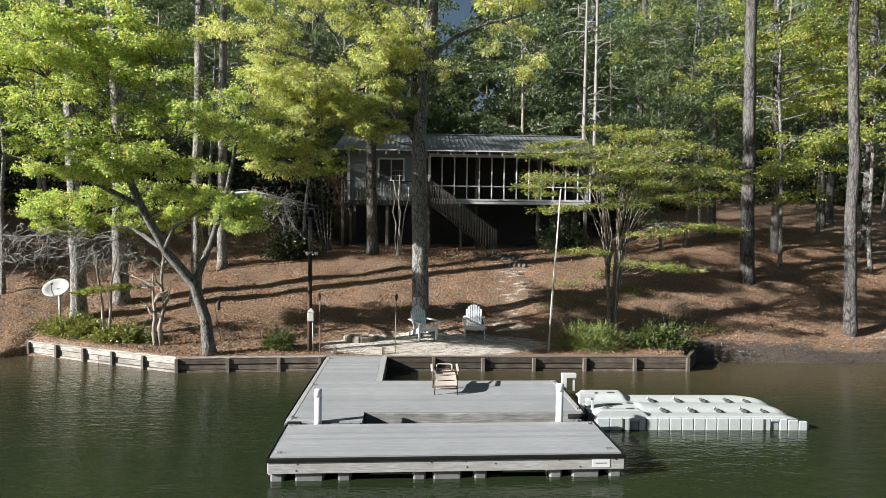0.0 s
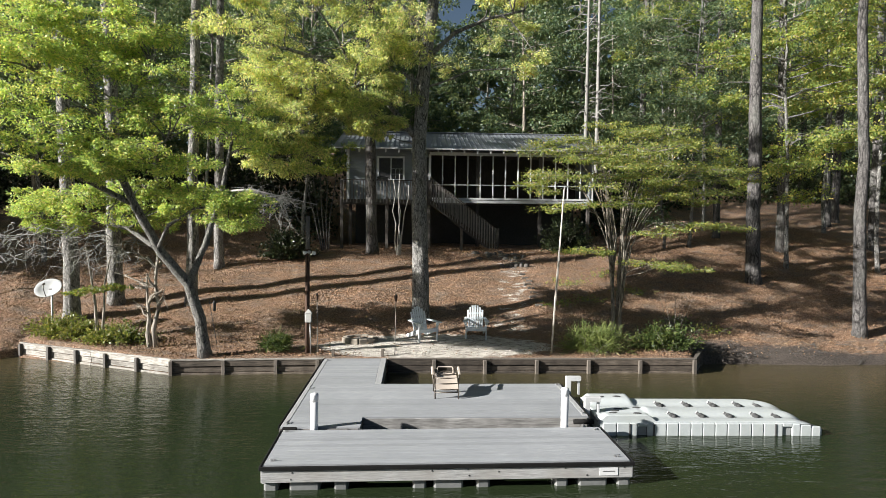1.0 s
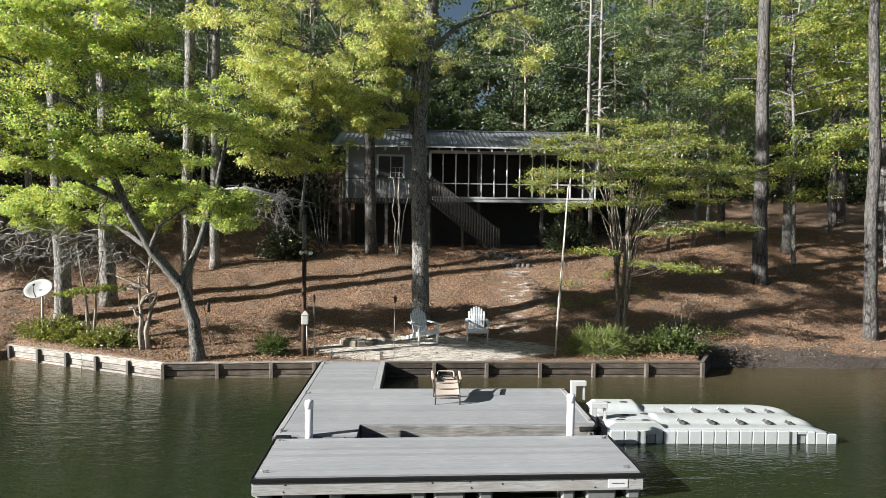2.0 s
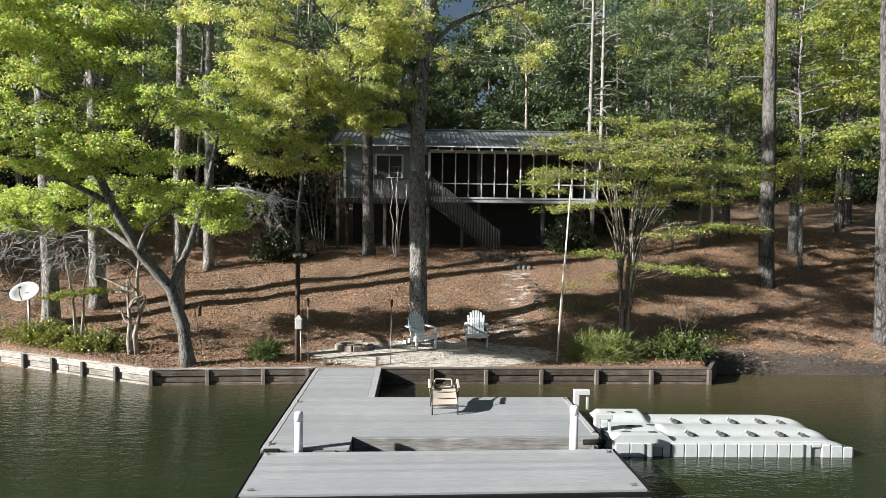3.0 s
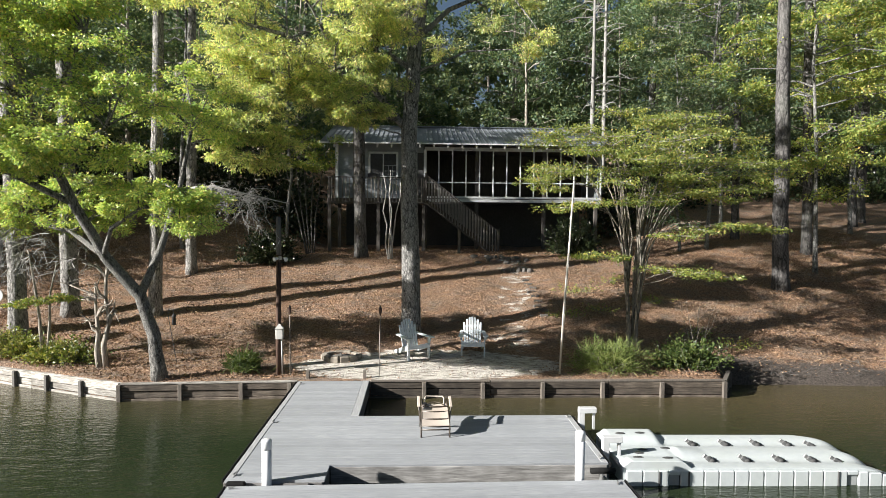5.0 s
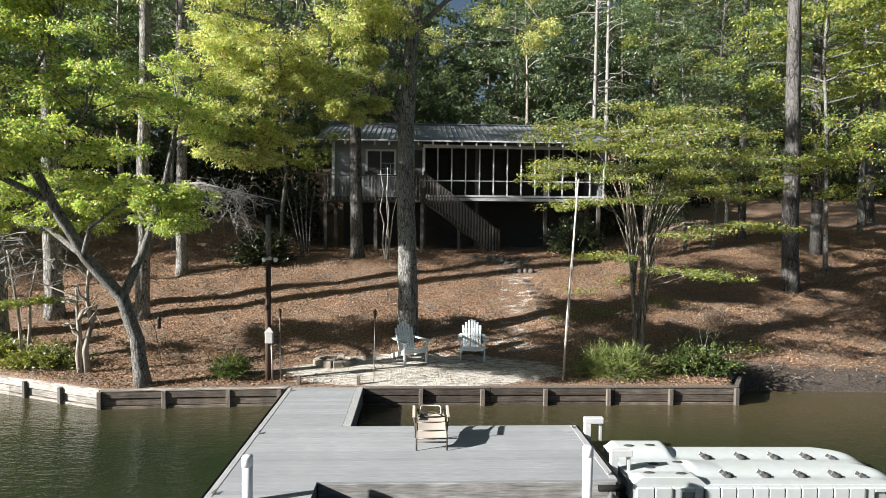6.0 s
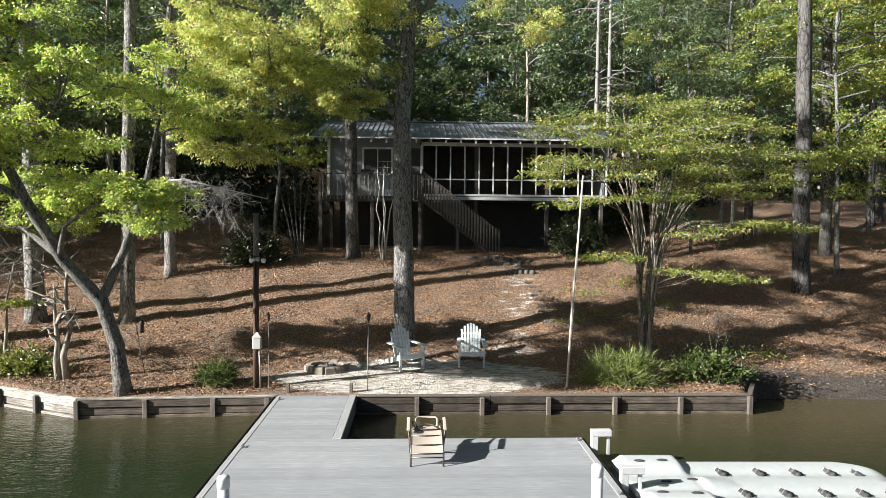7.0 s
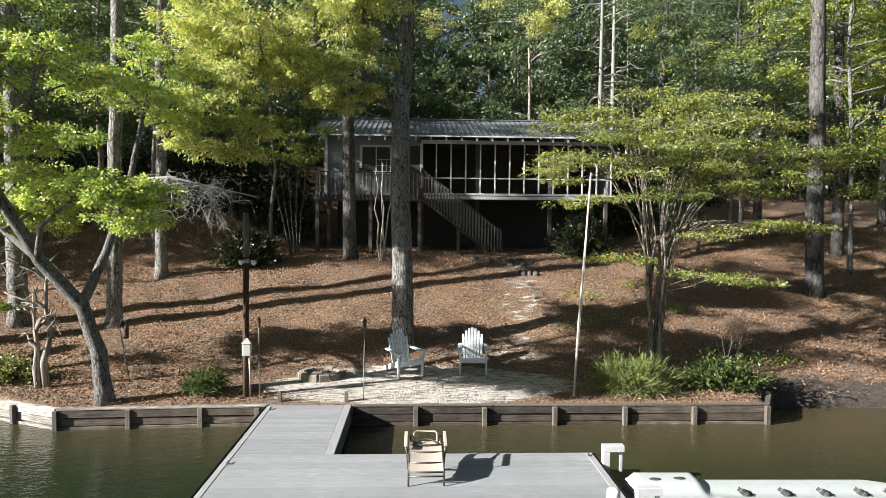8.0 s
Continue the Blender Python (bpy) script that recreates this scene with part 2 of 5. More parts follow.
def ground_material():
    m, t, b = material("pine_straw_ground", 0.95)
    v = coords(t, (1, 1, 1), True)
    fine = noise_tex(t, v, 24.0, 8.0, 0.82)
    mid = noise_tex(t, coords(t, (0.6, 1.3, 1), True), 2.2, 5.0, 0.6)
    litter = ramp(t, fine, ((0.38, (0.018, 0.009, 0.006)), (0.49, (0.27, 0.15, 0.085)), (0.61, (0.64, 0.46, 0.32))))
    dull = ramp(t, fine, ((0.36, (0.035, 0.024, 0.018)), (0.64, (0.40, 0.31, 0.24))))
    col = mix(t, ramp(t, mid, ((0.42, (0, 0, 0)), (0.66, (1, 1, 1)))), litter, dull)
    sand = ramp(t, fine, ((0.28, (0.42, 0.385, 0.335)), (0.66, (0.86, 0.81, 0.74))))
    streak = noise_tex(t, coords(t, (0.9, 3.2, 1), True), 4.2, 8.0, 0.78)
    sand = mix(t, ramp(t, streak, ((0.42, (0.85,) * 3), (0.52, (0, 0, 0)))), sand, (0.17, 0.14, 0.105))
    bare = t.nodes.new("ShaderNodeAttribute")
    bare.attribute_name = "bare"
    edge = noise_tex(t, coords(t, (0.7, 1.6, 1), True), 2.6, 5.0, 0.7)
    add = t.nodes.new("ShaderNodeMath")
    add.operation = "ADD"
    t.links.new(bare.outputs["Fac"], add.inputs[0])
    t.links.new(edge, add.inputs[1])
    col = mix(t, ramp(t, add.outputs[0], ((0.93, (0, 0, 0)), (1.12, (1, 1, 1)))), col, sand)
    # Dark bank stripe: damp mud, and the shade that lies on the bank.
    damp_shade = t.nodes.new("ShaderNodeAttribute")
    damp_shade.attribute_name = "damp_shade"
    wet_shade = t.nodes.new("ShaderNodeMath")
    wet_shade.operation = "MULTIPLY_ADD"
    wet_shade.inputs[1].default_value = 0.8
    t.links.new(edge, wet_shade.inputs[0])
    t.links.new(damp_shade.outputs["Fac"], wet_shade.inputs[2])
    mud = ramp(t, fine, ((0.38, (0.012, 0.009, 0.007)), (0.62, (0.15, 0.122, 0.102))))
    col = mix(t, ramp(t, wet_shade.outputs[0], ((0.75, (0, 0, 0)), (1.05, (1, 1, 1)))), col, mud)
    t.links.new(col, b.inputs["Base Color"])
    bump(t, b, fine, 1.0, 0.08)
    return m


def water_material():
    m, t, b = material("lake_water", 0.06)
    b.inputs["IOR"].default_value = 1.4
    v = coords(t, (1, 1, 1), True)
    murk = noise_tex(t, v, 0.12, 2.0)
    deep = ramp(t, murk, ((0.3, (0.015, 0.0235, 0.011)), (0.7, (0.02, 0.028, 0.0125))))
    sep = t.nodes.new("ShaderNodeSeparateXYZ")
    t.links.new(t.nodes.new("ShaderNodeNewGeometry").outputs["Position"], sep.inputs[0])
    shallow = node(t, "ShaderNodeMapRange")
    shallow.inputs["From Min"].default_value, shallow.inputs["From Max"].default_value = 13.2, 16.8
    along = t.nodes.new("ShaderNodeMath")
    along.operation = "MULTIPLY_ADD"
    along.inputs[1].default_value = 0.12
    t.links.new(sep.outputs["X"], along.inputs[0])
    t.links.new(sep.outputs["Y"], along.inputs[2])
    t.links.new(along.outputs[0], shallow.inputs["Value"])
    t.links.new(mix(t, shallow.outputs[0], deep, (0.068, 0.056, 0.030)), b.inputs["Base Color"])
    a = noise_tex(t, coords(t, (1.0, 2.4, 1), True), 1.9, 4.0, 0.62)
    c = noise_tex(t, coords(t, (1.0, 1.8, 1), True), 9.0, 2.0, 0.5)
    gust = noise_tex(t, v, 0.18, 2.0)
    n1 = node(t, "ShaderNodeBump", Strength=0.28, Distance=0.10)
    t.links.new(a, n1.inputs["Height"])
    t.links.new(ramp(t, noise_tex(t, coords(t, (0.5, 1, 1), True), 0.45, 3.0), ((0.35, (0.1,) * 3), (0.65, (0.4,) * 3))), n1.inputs["Strength"])
    n2 = node(t, "ShaderNodeBump", Strength=0.2, Distance=0.03)
    t.links.new(c, n2.inputs["Height"])
    t.links.new(ramp(t, gust, ((0.35, (0.08,) * 3), (0.65, (0.55,) * 3))), n2.inputs["Strength"])
    t.links.new(n1.outputs[0], n2.inputs["Normal"])
    t.links.new(n2.outputs[0], b.inputs["Normal"])
    return m


GROUND, WATER = ground_material(), water_material()

# ---- mesh building ----
BOX_FACES = []


def box_topology():
    key = lambda c, k: c * 3 + k
    for k in range(3):
        a, b = [x for x in range(3) if x != k]
        for s in (0, 1):
            ring = [(s << k) | (p << a) | (q << b) for p, q in ((0, 0), (1, 0), (1, 1), (0, 1))]
            BOX_FACES.append([key(c, k) for c in ring])
    for a in range(3):
        k1, k2 = [x for x in range(3) if x != a]
        for c in range(8):
            if not c >> a & 1:
                d = c | 1 << a
                BOX_FACES.append([key(c, k1), key(d, k1), key(d, k2), key(c, k2)])
    for c in range(8):
        BOX_FACES.append([key(c, 0), key(c, 1), key(c, 2)])
    unit = []
    for c in range(8):
        s = [1 if c >> k & 1 else -1 for k in range(3)]
        for k in range(3):
            unit.append(np.array([s[j] * (1.0 if j == k else 0.8) for j in range(3)]))
    for f in BOX_FACES:
        n = np.cross(unit[f[1]] - unit[f[0]], unit[f[2]] - unit[f[0]])
        if n @ sum(unit[i] for i in f) < 0:
            f.reverse()


box_topology()


class Geo:
    """Collects boxes, tubes and faces for one mesh."""

    def __init__(self):
        self.v, self.f, self.smooth = [], [], []

    def add(self, verts, faces, smooth=False):
        o = len(self.v)
        self.v += [tuple(p) for p in verts]
        self.f += [[i + o for i in f] for f in faces]
        self.smooth += [smooth] * len(faces)
        return self

    def box(self, centre, size, turn=None, bevel=0.006):
        h = [s / 2 for s in size]
        bevel = min(bevel, *(0.45 * x for x in h))
        verts = []
        for c in range(8):
            s = [1 if c >> k & 1 else -1 for k in range(3)]
            for k in range(3):
                p = Vector([s[j] * (h[j] - (0 if j == k else bevel)) for j in range(3)])
                if turn is not None:
                    p = turn @ p
                verts.append(p + Vector(centre))
        return self.add(verts, BOX_FACES)

    def beam(self, a, b, w, h, up=(0, 0, 1), bevel=0.005):
        """A bar of section w by h from a to b."""
        a, b = Vector(a), Vector(b)
        x = (b - a).normalized()
        y = Vector(up).cross(x)
        y = y.normalized() if y.length > 1e-4 else Vector((0, 1, 0))
        z = x.cross(y)
        turn = Matrix((x, y, z)).transposed()
        return self.box((a + b) / 2, ((b - a).length, w, h), turn, bevel)

    def tube(self, pts, radii, n=8, cap=True):
        pts = [Vector(p) for p in pts]
        if not hasattr(radii, "__len__"):
            radii = [radii] * len(pts)
        ring, side = [], None
        for i, p in enumerate(pts):
            d = (pts[min(i + 1, len(pts) - 1)] - pts[max(i - 1, 0)]).normalized()
            if side is None:
                side = d.orthogonal().normalized()
            side = (side - d * side.dot(d)).normalized()
            other = d.cross(side)
            ring += [p + radii[i] * (math.cos(a) * side + math.sin(a) * other) for a in (2 * math.pi * k / n for k in range(n))]
        faces = [[i * n + k, i * n + (k + 1) % n, (i + 1) * n + (k + 1) % n, (i + 1) * n + k] for i in range(len(pts) - 1) for k in range(n)]
        if cap:
            faces += [list(range(n - 1, -1, -1)), [(len(pts) - 1) * n + k for k in range(n)]]
        return self.add(ring, faces, True)

    def lathe(self, centre, profile, n=20):
        c = Vector(centre)
        ring = [c + Vector((r * math.cos(a), r * math.sin(a), z)) for r, z in profile for a in (2 * math.pi * k / n for k in range(n))]
        faces = [[i * n + k, i * n + (k + 1) % n, (i + 1) * n + (k + 1) % n, (i + 1) * n + k] for i in range(len(profile) - 1) for k in range(n)]
        return self.add(ring, faces, True)

    def mesh(self, name):
        me = bpy.data.meshes.new(name)
        me.from_pydata(self.v, [], self.f)
        me.polygons.foreach_set("use_smooth", self.smooth)
        me.update()
        return me


def part(name, geo, mat, parent=None, label="", at=None):
    me = geo if isinstance(geo, bpy.types.Mesh) else geo.mesh(name)
    if not me.materials:
        me.materials.append(mat)
    ob = new(name, me)
    if parent is not None:
        ob.parent = parent
    if at is not None:
        ob.matrix_basis = at
    if label:
        ob["label"] = label
    return ob


def thing(name, label, category, at=None, group="", kind=""):
    ob = new(name)
    ob.empty_display_size = 0.2
    if at is not None:
        ob.matrix_basis = at
    return tagged(ob, label, category, group, kind)


def leaf_mesh(name, centres, ways, sizes, width, mat, lift=0.25, faces=None):
    """One blade for each centre: a narrow diamond along its way, facing its face or turned at random."""
    n = len(centres)
    ways = ways / np.maximum(np.linalg.norm(ways, axis=1, keepdims=True), 1e-6)
    r = rng.normal(size=(n, 3)) + np.array([0, 0, lift]) if faces is None else faces
    side = np.cross(ways, r)
    side /= np.maximum(np.linalg.norm(side, axis=1, keepdims=True), 1e-6)
    s = sizes[:, None]
    v = np.empty((n, 4, 3))
    v[:, 0], v[:, 2] = centres, centres + ways * s
    v[:, 1], v[:, 3] = centres + ways * s * 0.45 + side * s * width, centres + ways * s * 0.45 - side * s * width
    me = bpy.data.meshes.new(name)
    me.vertices.add(4 * n)
    me.vertices.foreach_set("co", v.reshape(-1).astype(np.float32))
    me.loops.add(4 * n)
    me.loops.foreach_set("vertex_index", np.arange(4 * n, dtype=np.int32))
    me.polygons.add(n)
    me.polygons.foreach_set("loop_start", np.arange(0, 4 * n, 4, dtype=np.int32))
    me.update()
    me.validate()
    me.materials.append(mat)
    return me


def spray_leaves(starts, ways, lengths, per, droop, leaf, spread=0.5, jitter=0.03):
    """Leaves along twigs: returns their centres, ways and sizes."""
    n = len(starts)
    u = 0.1 + 0.95 * rng.beta(1.9, 1.0, (n, per))
    along = u * lengths[:, None]
    c = starts[:, None, :] + ways[:, None, :] * along[..., None]
    c[..., 2] -= droop * along ** 2
    c += rng.normal(scale=jitter, size=c.shape)
    w = ways[:, None, :] + spread * rng.normal(size=c.shape)
    w[..., 2] -= 0.8 * droop * along + 0.12
    s = leaf * rng.uniform(0.65, 1.25, (n, per))
    return c.reshape(-1, 3), w.reshape(-1, 3), s.reshape(-1)


def crown(pads, tufts, per, leaf, droop, flat=0.45, reach=1.0):
    """pads: rows x, y, z, radius. Each pad carries tufts of leaves at its twig ends; the leaves of a tuft face outwards
    and up. Returns the leaves (with the way that each faces) and the twigs that bear the tufts."""
    pads = np.asarray(pads, float)
    n = len(pads) * tufts
    base = np.repeat(pads, tufts, axis=0)
    r = base[:, 3]
    d = rng.normal(size=(n, 3))
    d /= np.linalg.norm(d, axis=1, keepdims=True)
    d *= np.array([1, 1, max(flat, 0.05)]) * (r * reach * 1.12 * rng.uniform(0.05, 1.0, n) ** 0.5)[:, None]
    middle = base[:, :3] + d
    middle[:, 2] -= 0.25 * droop * np.linalg.norm(d[:, :2], axis=1) ** 2
    size = r * reach * rng.uniform(0.12, 0.44, n)
    o = rng.normal(size=(n, per, 3))
    o /= np.linalg.norm(o, axis=2, keepdims=True)
    o[..., 2] *= 0.3 + 0.6 * min(flat, 0.8)
    c = middle[:, None, :] + o * (size[:, None] * (rng.uniform(0.35, 1.1, (n, per)) + 0.12 * rng.exponential(1.0, (n, per))))[..., None]
    w = 0.8 * o + 0.5 * rng.normal(size=o.shape) + 0.5 * (d / np.maximum(r, 0.1)[:, None])[:, None, :]
    w[..., 2] -= 0.15 + droop
    face = 0.9 * o + 0.5 * rng.normal(size=o.shape) + np.array([0, 0, 0.45])
    leaves = (c.reshape(-1, 3), w.reshape(-1, 3), leaf * rng.uniform(0.65, 1.25, n * per), face.reshape(-1, 3))
    start = base[:, :3] + 0.1 * d
    length = np.linalg.norm(middle - start, axis=1)
    return leaves, (start, (middle - start) / np.maximum(length, 1e-3)[:, None], length)


def twig_geo(geo, twig, droop, share, radius=0.006):
    starts, d, lengths = twig
    for i in range(0, len(starts), max(1, int(1 / share))):
        a, w, l = Vector(starts[i]), Vector(d[i]), lengths[i]
        geo.tube([a, a + w * l * 0.5 - Vector((0, 0, droop * (0.5 * l) ** 2)), a + w * l - Vector((0, 0, droop * l * l))],
                 [radius, radius * 0.7, radius * 0.3], 3, False)


def curve_pts(a, b, sag, n=5, wobble=0.06):
    a, b = Vector(a), Vector(b)
    l = (b - a).length
    out = []
    for i in range(n):
        u = i / (n - 1)
        p = a.lerp(b, u) + Vector((0, 0, sag * l * 4 * u * (1 - u)))
        if 0 < i < n - 1:
            p += Vector(rng.normal(scale=wobble * l, size=3))
        out.append(p)
    return out


def branch_out(geo, limbs, pads, thick=0.035):
    """A curved branch from the nearest lower part of a limb to each pad."""
    nodes = np.array([p for limb in limbs for p in limb])
    for x, y, z, r in pads:
        p = np.array([x, y, z])
        d = np.linalg.norm(nodes - p, axis=1) + 0.8 * np.maximum(nodes[:, 2] - z + 0.2, 0)
        a = nodes[np.argmin(d)]
        l = float(np.linalg.norm(a - p))
        if l > 0.25:
            t = thick * (0.45 + 0.25 * min(l, 2.5))
            geo.tube(curve_pts(a, p, 0.07, 5, 0.03), [t, t * 0.8, t * 0.62, t * 0.45, t * 0.25], 5, False)


def dense(limb, step=0.25):
    out = [np.array(limb[0], float)]
    for p, q in zip(limb, limb[1:]):
        p, q = np.array(p, float), np.array(q, float)
        k = max(1, int(np.linalg.norm(q - p) / step))
        out += [p + (q - p) * i / k for i in range(1, k + 1)]
    return out


def scatter_pads(centre, radii, count, size, low=-1.0, hollow=0.6):
    """Pads spread through an ellipsoid, more of them towards its skin."""
    out = []
    while len(out) < count:
        p = rng.uniform(-1, 1, 3)
        q = np.linalg.norm(p)
        if q > 1 or q < hollow or p[2] < low:
            continue
        if any(np.linalg.norm((np.array(o[:3]) - centre) / radii - p) < 0.2 for o in out):
            continue
        out.append((*(np.array(centre) + p * radii), size * rng.uniform(0.7, 1.3)))
    return out


# ---- ground and lake ----
WATER_Z = 0.02


def shore(x):
    return np.interp(x, [-300, -40, -20, -11.4, -10.85, -5.77, -1.98, -0.36, 7.75, 8.35, 9.5, 12, 14, 18, 30, 60, 300],
                     [60, 24, 18.5, 17.5, 18.23, 15.98, 16.16, 16.16, 16.15, 17.1, 17.15, 16.95, 17.1, 16.9, 17.5, 24, 60])


def slope(y):
    return np.interp(y, [15, 16, 17, 18.3, 19.3, 20.2, 22.4, 25.5, 30, 33, 45, 80, 300],
                     [0.36, 0.40, 0.48, 0.55, 0.86, 1.15, 1.8, 2.65, 3.75, 4.5, 6.8, 11, 40])


def ground_z(x, y):
    x, y = np.asarray(x, float), np.asarray(y, float)
    s = y - shore(x)
    wall = ((x > -10.9) & (x < 7.9)).astype(float)
    z = slope(y)
    near = np.clip((x + 7) / 3, 0, 1) * np.clip((13 - x) / 4, 0, 1) * np.clip((y - 25) / 1.5, 0, 1) * np.clip((46 - y) / 8, 0, 1)
    z = z * (1 - near) + (2.62 + 0.02 * (y - 25)) * near
    wob = 0.05 * np.sin(1.7 * x + 0.6 * y) * np.sin(1.1 * y - 0.5 * x) + 0.03 * np.sin(3.9 * x) * np.sin(3.1 * y + x)
    z = z + wob * np.clip((y - 18.5) / 2, 0, 1)
    bank = WATER_Z - 0.05 + (0.2 + 0.05 * np.sin(2.3 * x)) * np.clip(s / 0.14, 0, 1) + 0.38 * np.maximum(s, 0) ** 0.9 + 0.04 * np.sin(5 * x) * np.sin(3 * s + x) * np.clip(3 * s, 0, 1)
    z = np.where(wall > 0, z, np.minimum(z, bank))
    bed = np.where(wall > 0, np.where(x < -8.2, np.maximum(-0.7, WATER_Z + 0.03 * (-8.2 - x) + 0.38 * s), -0.7), np.maximum(-1.2, WATER_Z - 0.05 + 0.3 * s))
    return np.where(s < 0, bed, z)


def bare_soil(x, y):
    """How bare the ground is: the sandy sitting place, the worn path up to the stair, the bank."""
    pad = np.clip(1.25 - np.hypot((x - 0.9) / 3.7, (y - 17.3) / 1.35) ** 2, -0.6, 0.75)
    mid = np.interp(y, [18, 20, 22, 25], [3.0, 3.5, 3.8, 4.2])
    path = np.clip(0.62 - np.abs(x - mid) / 1.9, -0.5, 0.41) * np.clip((y - 17.5) / 1, 0, 1) * np.clip((26.5 - y) / 1, 0, 1)
    bank = np.where(x > 8, np.clip(0.45 - np.abs(y - 18.3) / 1.3, 0, 0.4) * np.clip((x - 10.5) / 3, 0, 1), 0) + np.where(x < -11, np.clip(0.4 - np.abs(y - 18.0) / 2.0, 0, 0.4), 0)
    return np.maximum(np.maximum(pad, path), bank)


xs = np.concatenate([[-300, -150, -80, -50, -36, -28, -22, -18], np.arange(-16, 28, 0.22), [30, 33, 38, 46, 60, 90, 150, 300]])
ss = np.concatenate([[-300, -80, -30, -12, -5, -2, -0.8, -0.3, -0.012, 0.012, 0.1], np.arange(0.25, 16, 0.22), np.arange(16.5, 36, 0.7), [40, 48, 60, 80, 120, 200, 300]])
gx, gs = np.meshgrid(xs, ss)
gy = shore(gx) + gs
gz = ground_z(gx, gy)
gv = np.stack([gx, gy, gz], -1).reshape(-1, 3)
nx, ny = len(xs), len(ss)
gf = [(j * nx + i, j * nx + i + 1, (j + 1) * nx + i + 1, (j + 1) * nx + i) for j in range(ny - 1) for i in range(nx - 1)]
gm = bpy.data.meshes.new("ground")
gm.from_pydata(gv.tolist(), [], gf)
gm.polygons.foreach_set("use_smooth", [True] * len(gf))
att = gm.attributes.new("bare", "FLOAT", "POINT")
att.data.foreach_set("value", bare_soil(gv[:, 0], gv[:, 1]).astype(np.float32))
# Widest at x 8 to 11, where the mud colour also paints shade.
att = gm.attributes.new("damp_shade", "FLOAT", "POINT")
shore_way = gv[:, 1] - shore(gv[:, 0])
att.data.foreach_set("value", (np.clip(1.1 - shore_way / np.interp(gv[:, 0], [8, 10.5, 13, 16], [1.6, 1.3, 0.5, 0.35]), 0, 1) * (gv[:, 0] > 7.9)).astype(np.float32))
ground = tagged(part("ground", gm, GROUND), "slope of pine straw and fallen leaves with bare sandy patches", "ground", kind="structure")
wg = Geo()
wg.add([(-400, -400, WATER_Z), (400, -400, WATER_Z), (400, 120, WATER_Z), (-400, 120, WATER_Z)], [[0, 1, 2, 3]])
tagged(part("water", wg, WATER), "murky green-brown lake water with small ripples", "water", kind="structure")


def gz1(x, y):
    return float(ground_z(x, y))

# ---- retaining wall ----
def retaining_wall():
    root = thing("retaining_wall", "weathered timber retaining wall of planks and posts along the water", "retaining wall", kind="structure")
    runs = [((-10.85, 18.2), (-5.77, 15.95)), ((-5.77, 15.95), (-1.98, 16.14)), ((-0.36, 16.14), (7.75, 16.12)), ((7.75, 16.12), (8.3, 17.0))]
    for a, b in runs:
        a, b = Vector((*a, 0)), Vector((*b, 0))
        l = (b - a).length
        cuts = max(1, round(l / 2.7))
        for k in range(cuts):
            p, q = a.lerp(b, k / cuts), a.lerp(b, (k + 1) / cuts)
            d = (q - p).normalized() * 0.006
            for row in range(3):
                z = 0.31 - 0.155 * row
                off = rng.uniform(-0.008, 0.008)
                off += (0.0, 0.022, -0.004)[row]
                g = Geo().beam(p + d + Vector((0, off, z)), q - d + Vector((0, off, z + rng.uniform(-0.004, 0.004))), 0.05, 0.138)
                part("plank", g, PALEWALL if b.x < -5 else WALLWOOD, root, "bleached pale plank" if b.x < -5 else "")
            g = Geo().beam(p + d + Vector((0, 0.01, 0.402)), q - d + Vector((0, 0.01, 0.402)), 0.1, 0.034)
            part("cap_board", g, PALEWALL if b.x < -1 else POSTWOOD, root, "weathered cap board")
    posts = [(-10.8, 18.14), (-9.77, 17.68), (-8.8, 17.25), (-7.82, 16.82), (-6.81, 16.37), (-5.78, 15.9), (-4.5, 15.98), (-3.2, 16.05), (-2.15, 16.08),
             (0.85, 16.06), (2.17, 16.06), (3.53, 16.06), (4.9, 16.06), (6.27, 16.06), (7.72, 16.04), (8.3, 16.95)]
    for x, y in posts:
        turn = Matrix.Rotation(-0.41 if x < -5.9 else 0.03, 3, "Z")
        part("post", Geo().box((x, y + (0.015 if x > -5.9 else -0.02), 0.02), (0.09, 0.09, 0.72 + rng.uniform(-0.02, 0.03)), turn, 0.008), POLEGREY if x < -5.9 else POSTWOOD, root)
    return root


retaining_wall()

# ---- docks ----
DECK_Z = 0.40


def cleat(x, y, turn, z=DECK_Z):
    root = thing("dock_cleat", "small galvanised mooring cleat screwed to the dock boards", "cleat", pose(x, y, z, 0, 0, turn) @ Matrix.Diagonal((0.62, 0.62, 0.6, 1)), "cleats of the dock")
    part("horn", Geo().tube([(-0.09, 0, 0.055), (-0.05, 0, 0.045), (0.05, 0, 0.045), (0.09, 0, 0.055)], [0.008, 0.013, 0.013, 0.008], 6), METAL, root)
    for s in (-1, 1):
        part("foot", Geo().box((0.03 * s, 0, 0.022), (0.022, 0.03, 0.044), None, 0.004), METAL, root)
    part("base_plate", Geo().box((0, 0, 0.006), (0.11, 0.045, 0.008), None, 0.003), METAL, root)


def boards(root, x0, x1, y0, y1, width=0.14):
    n = max(1, round((y1 - y0) / width))
    w = (y1 - y0) / n
    for k in range(n):
        y = y0 + (k + 0.5) * w
        g = Geo().box((0.5 * (x0 + x1), y, DECK_Z - 0.018), (x1 - x0 - rng.uniform(0, 0.008), w - 0.0025, 0.036 + rng.uniform(-0.0008, 0.0008)), None, 0.0012)
        part("board", g, DECK, root)


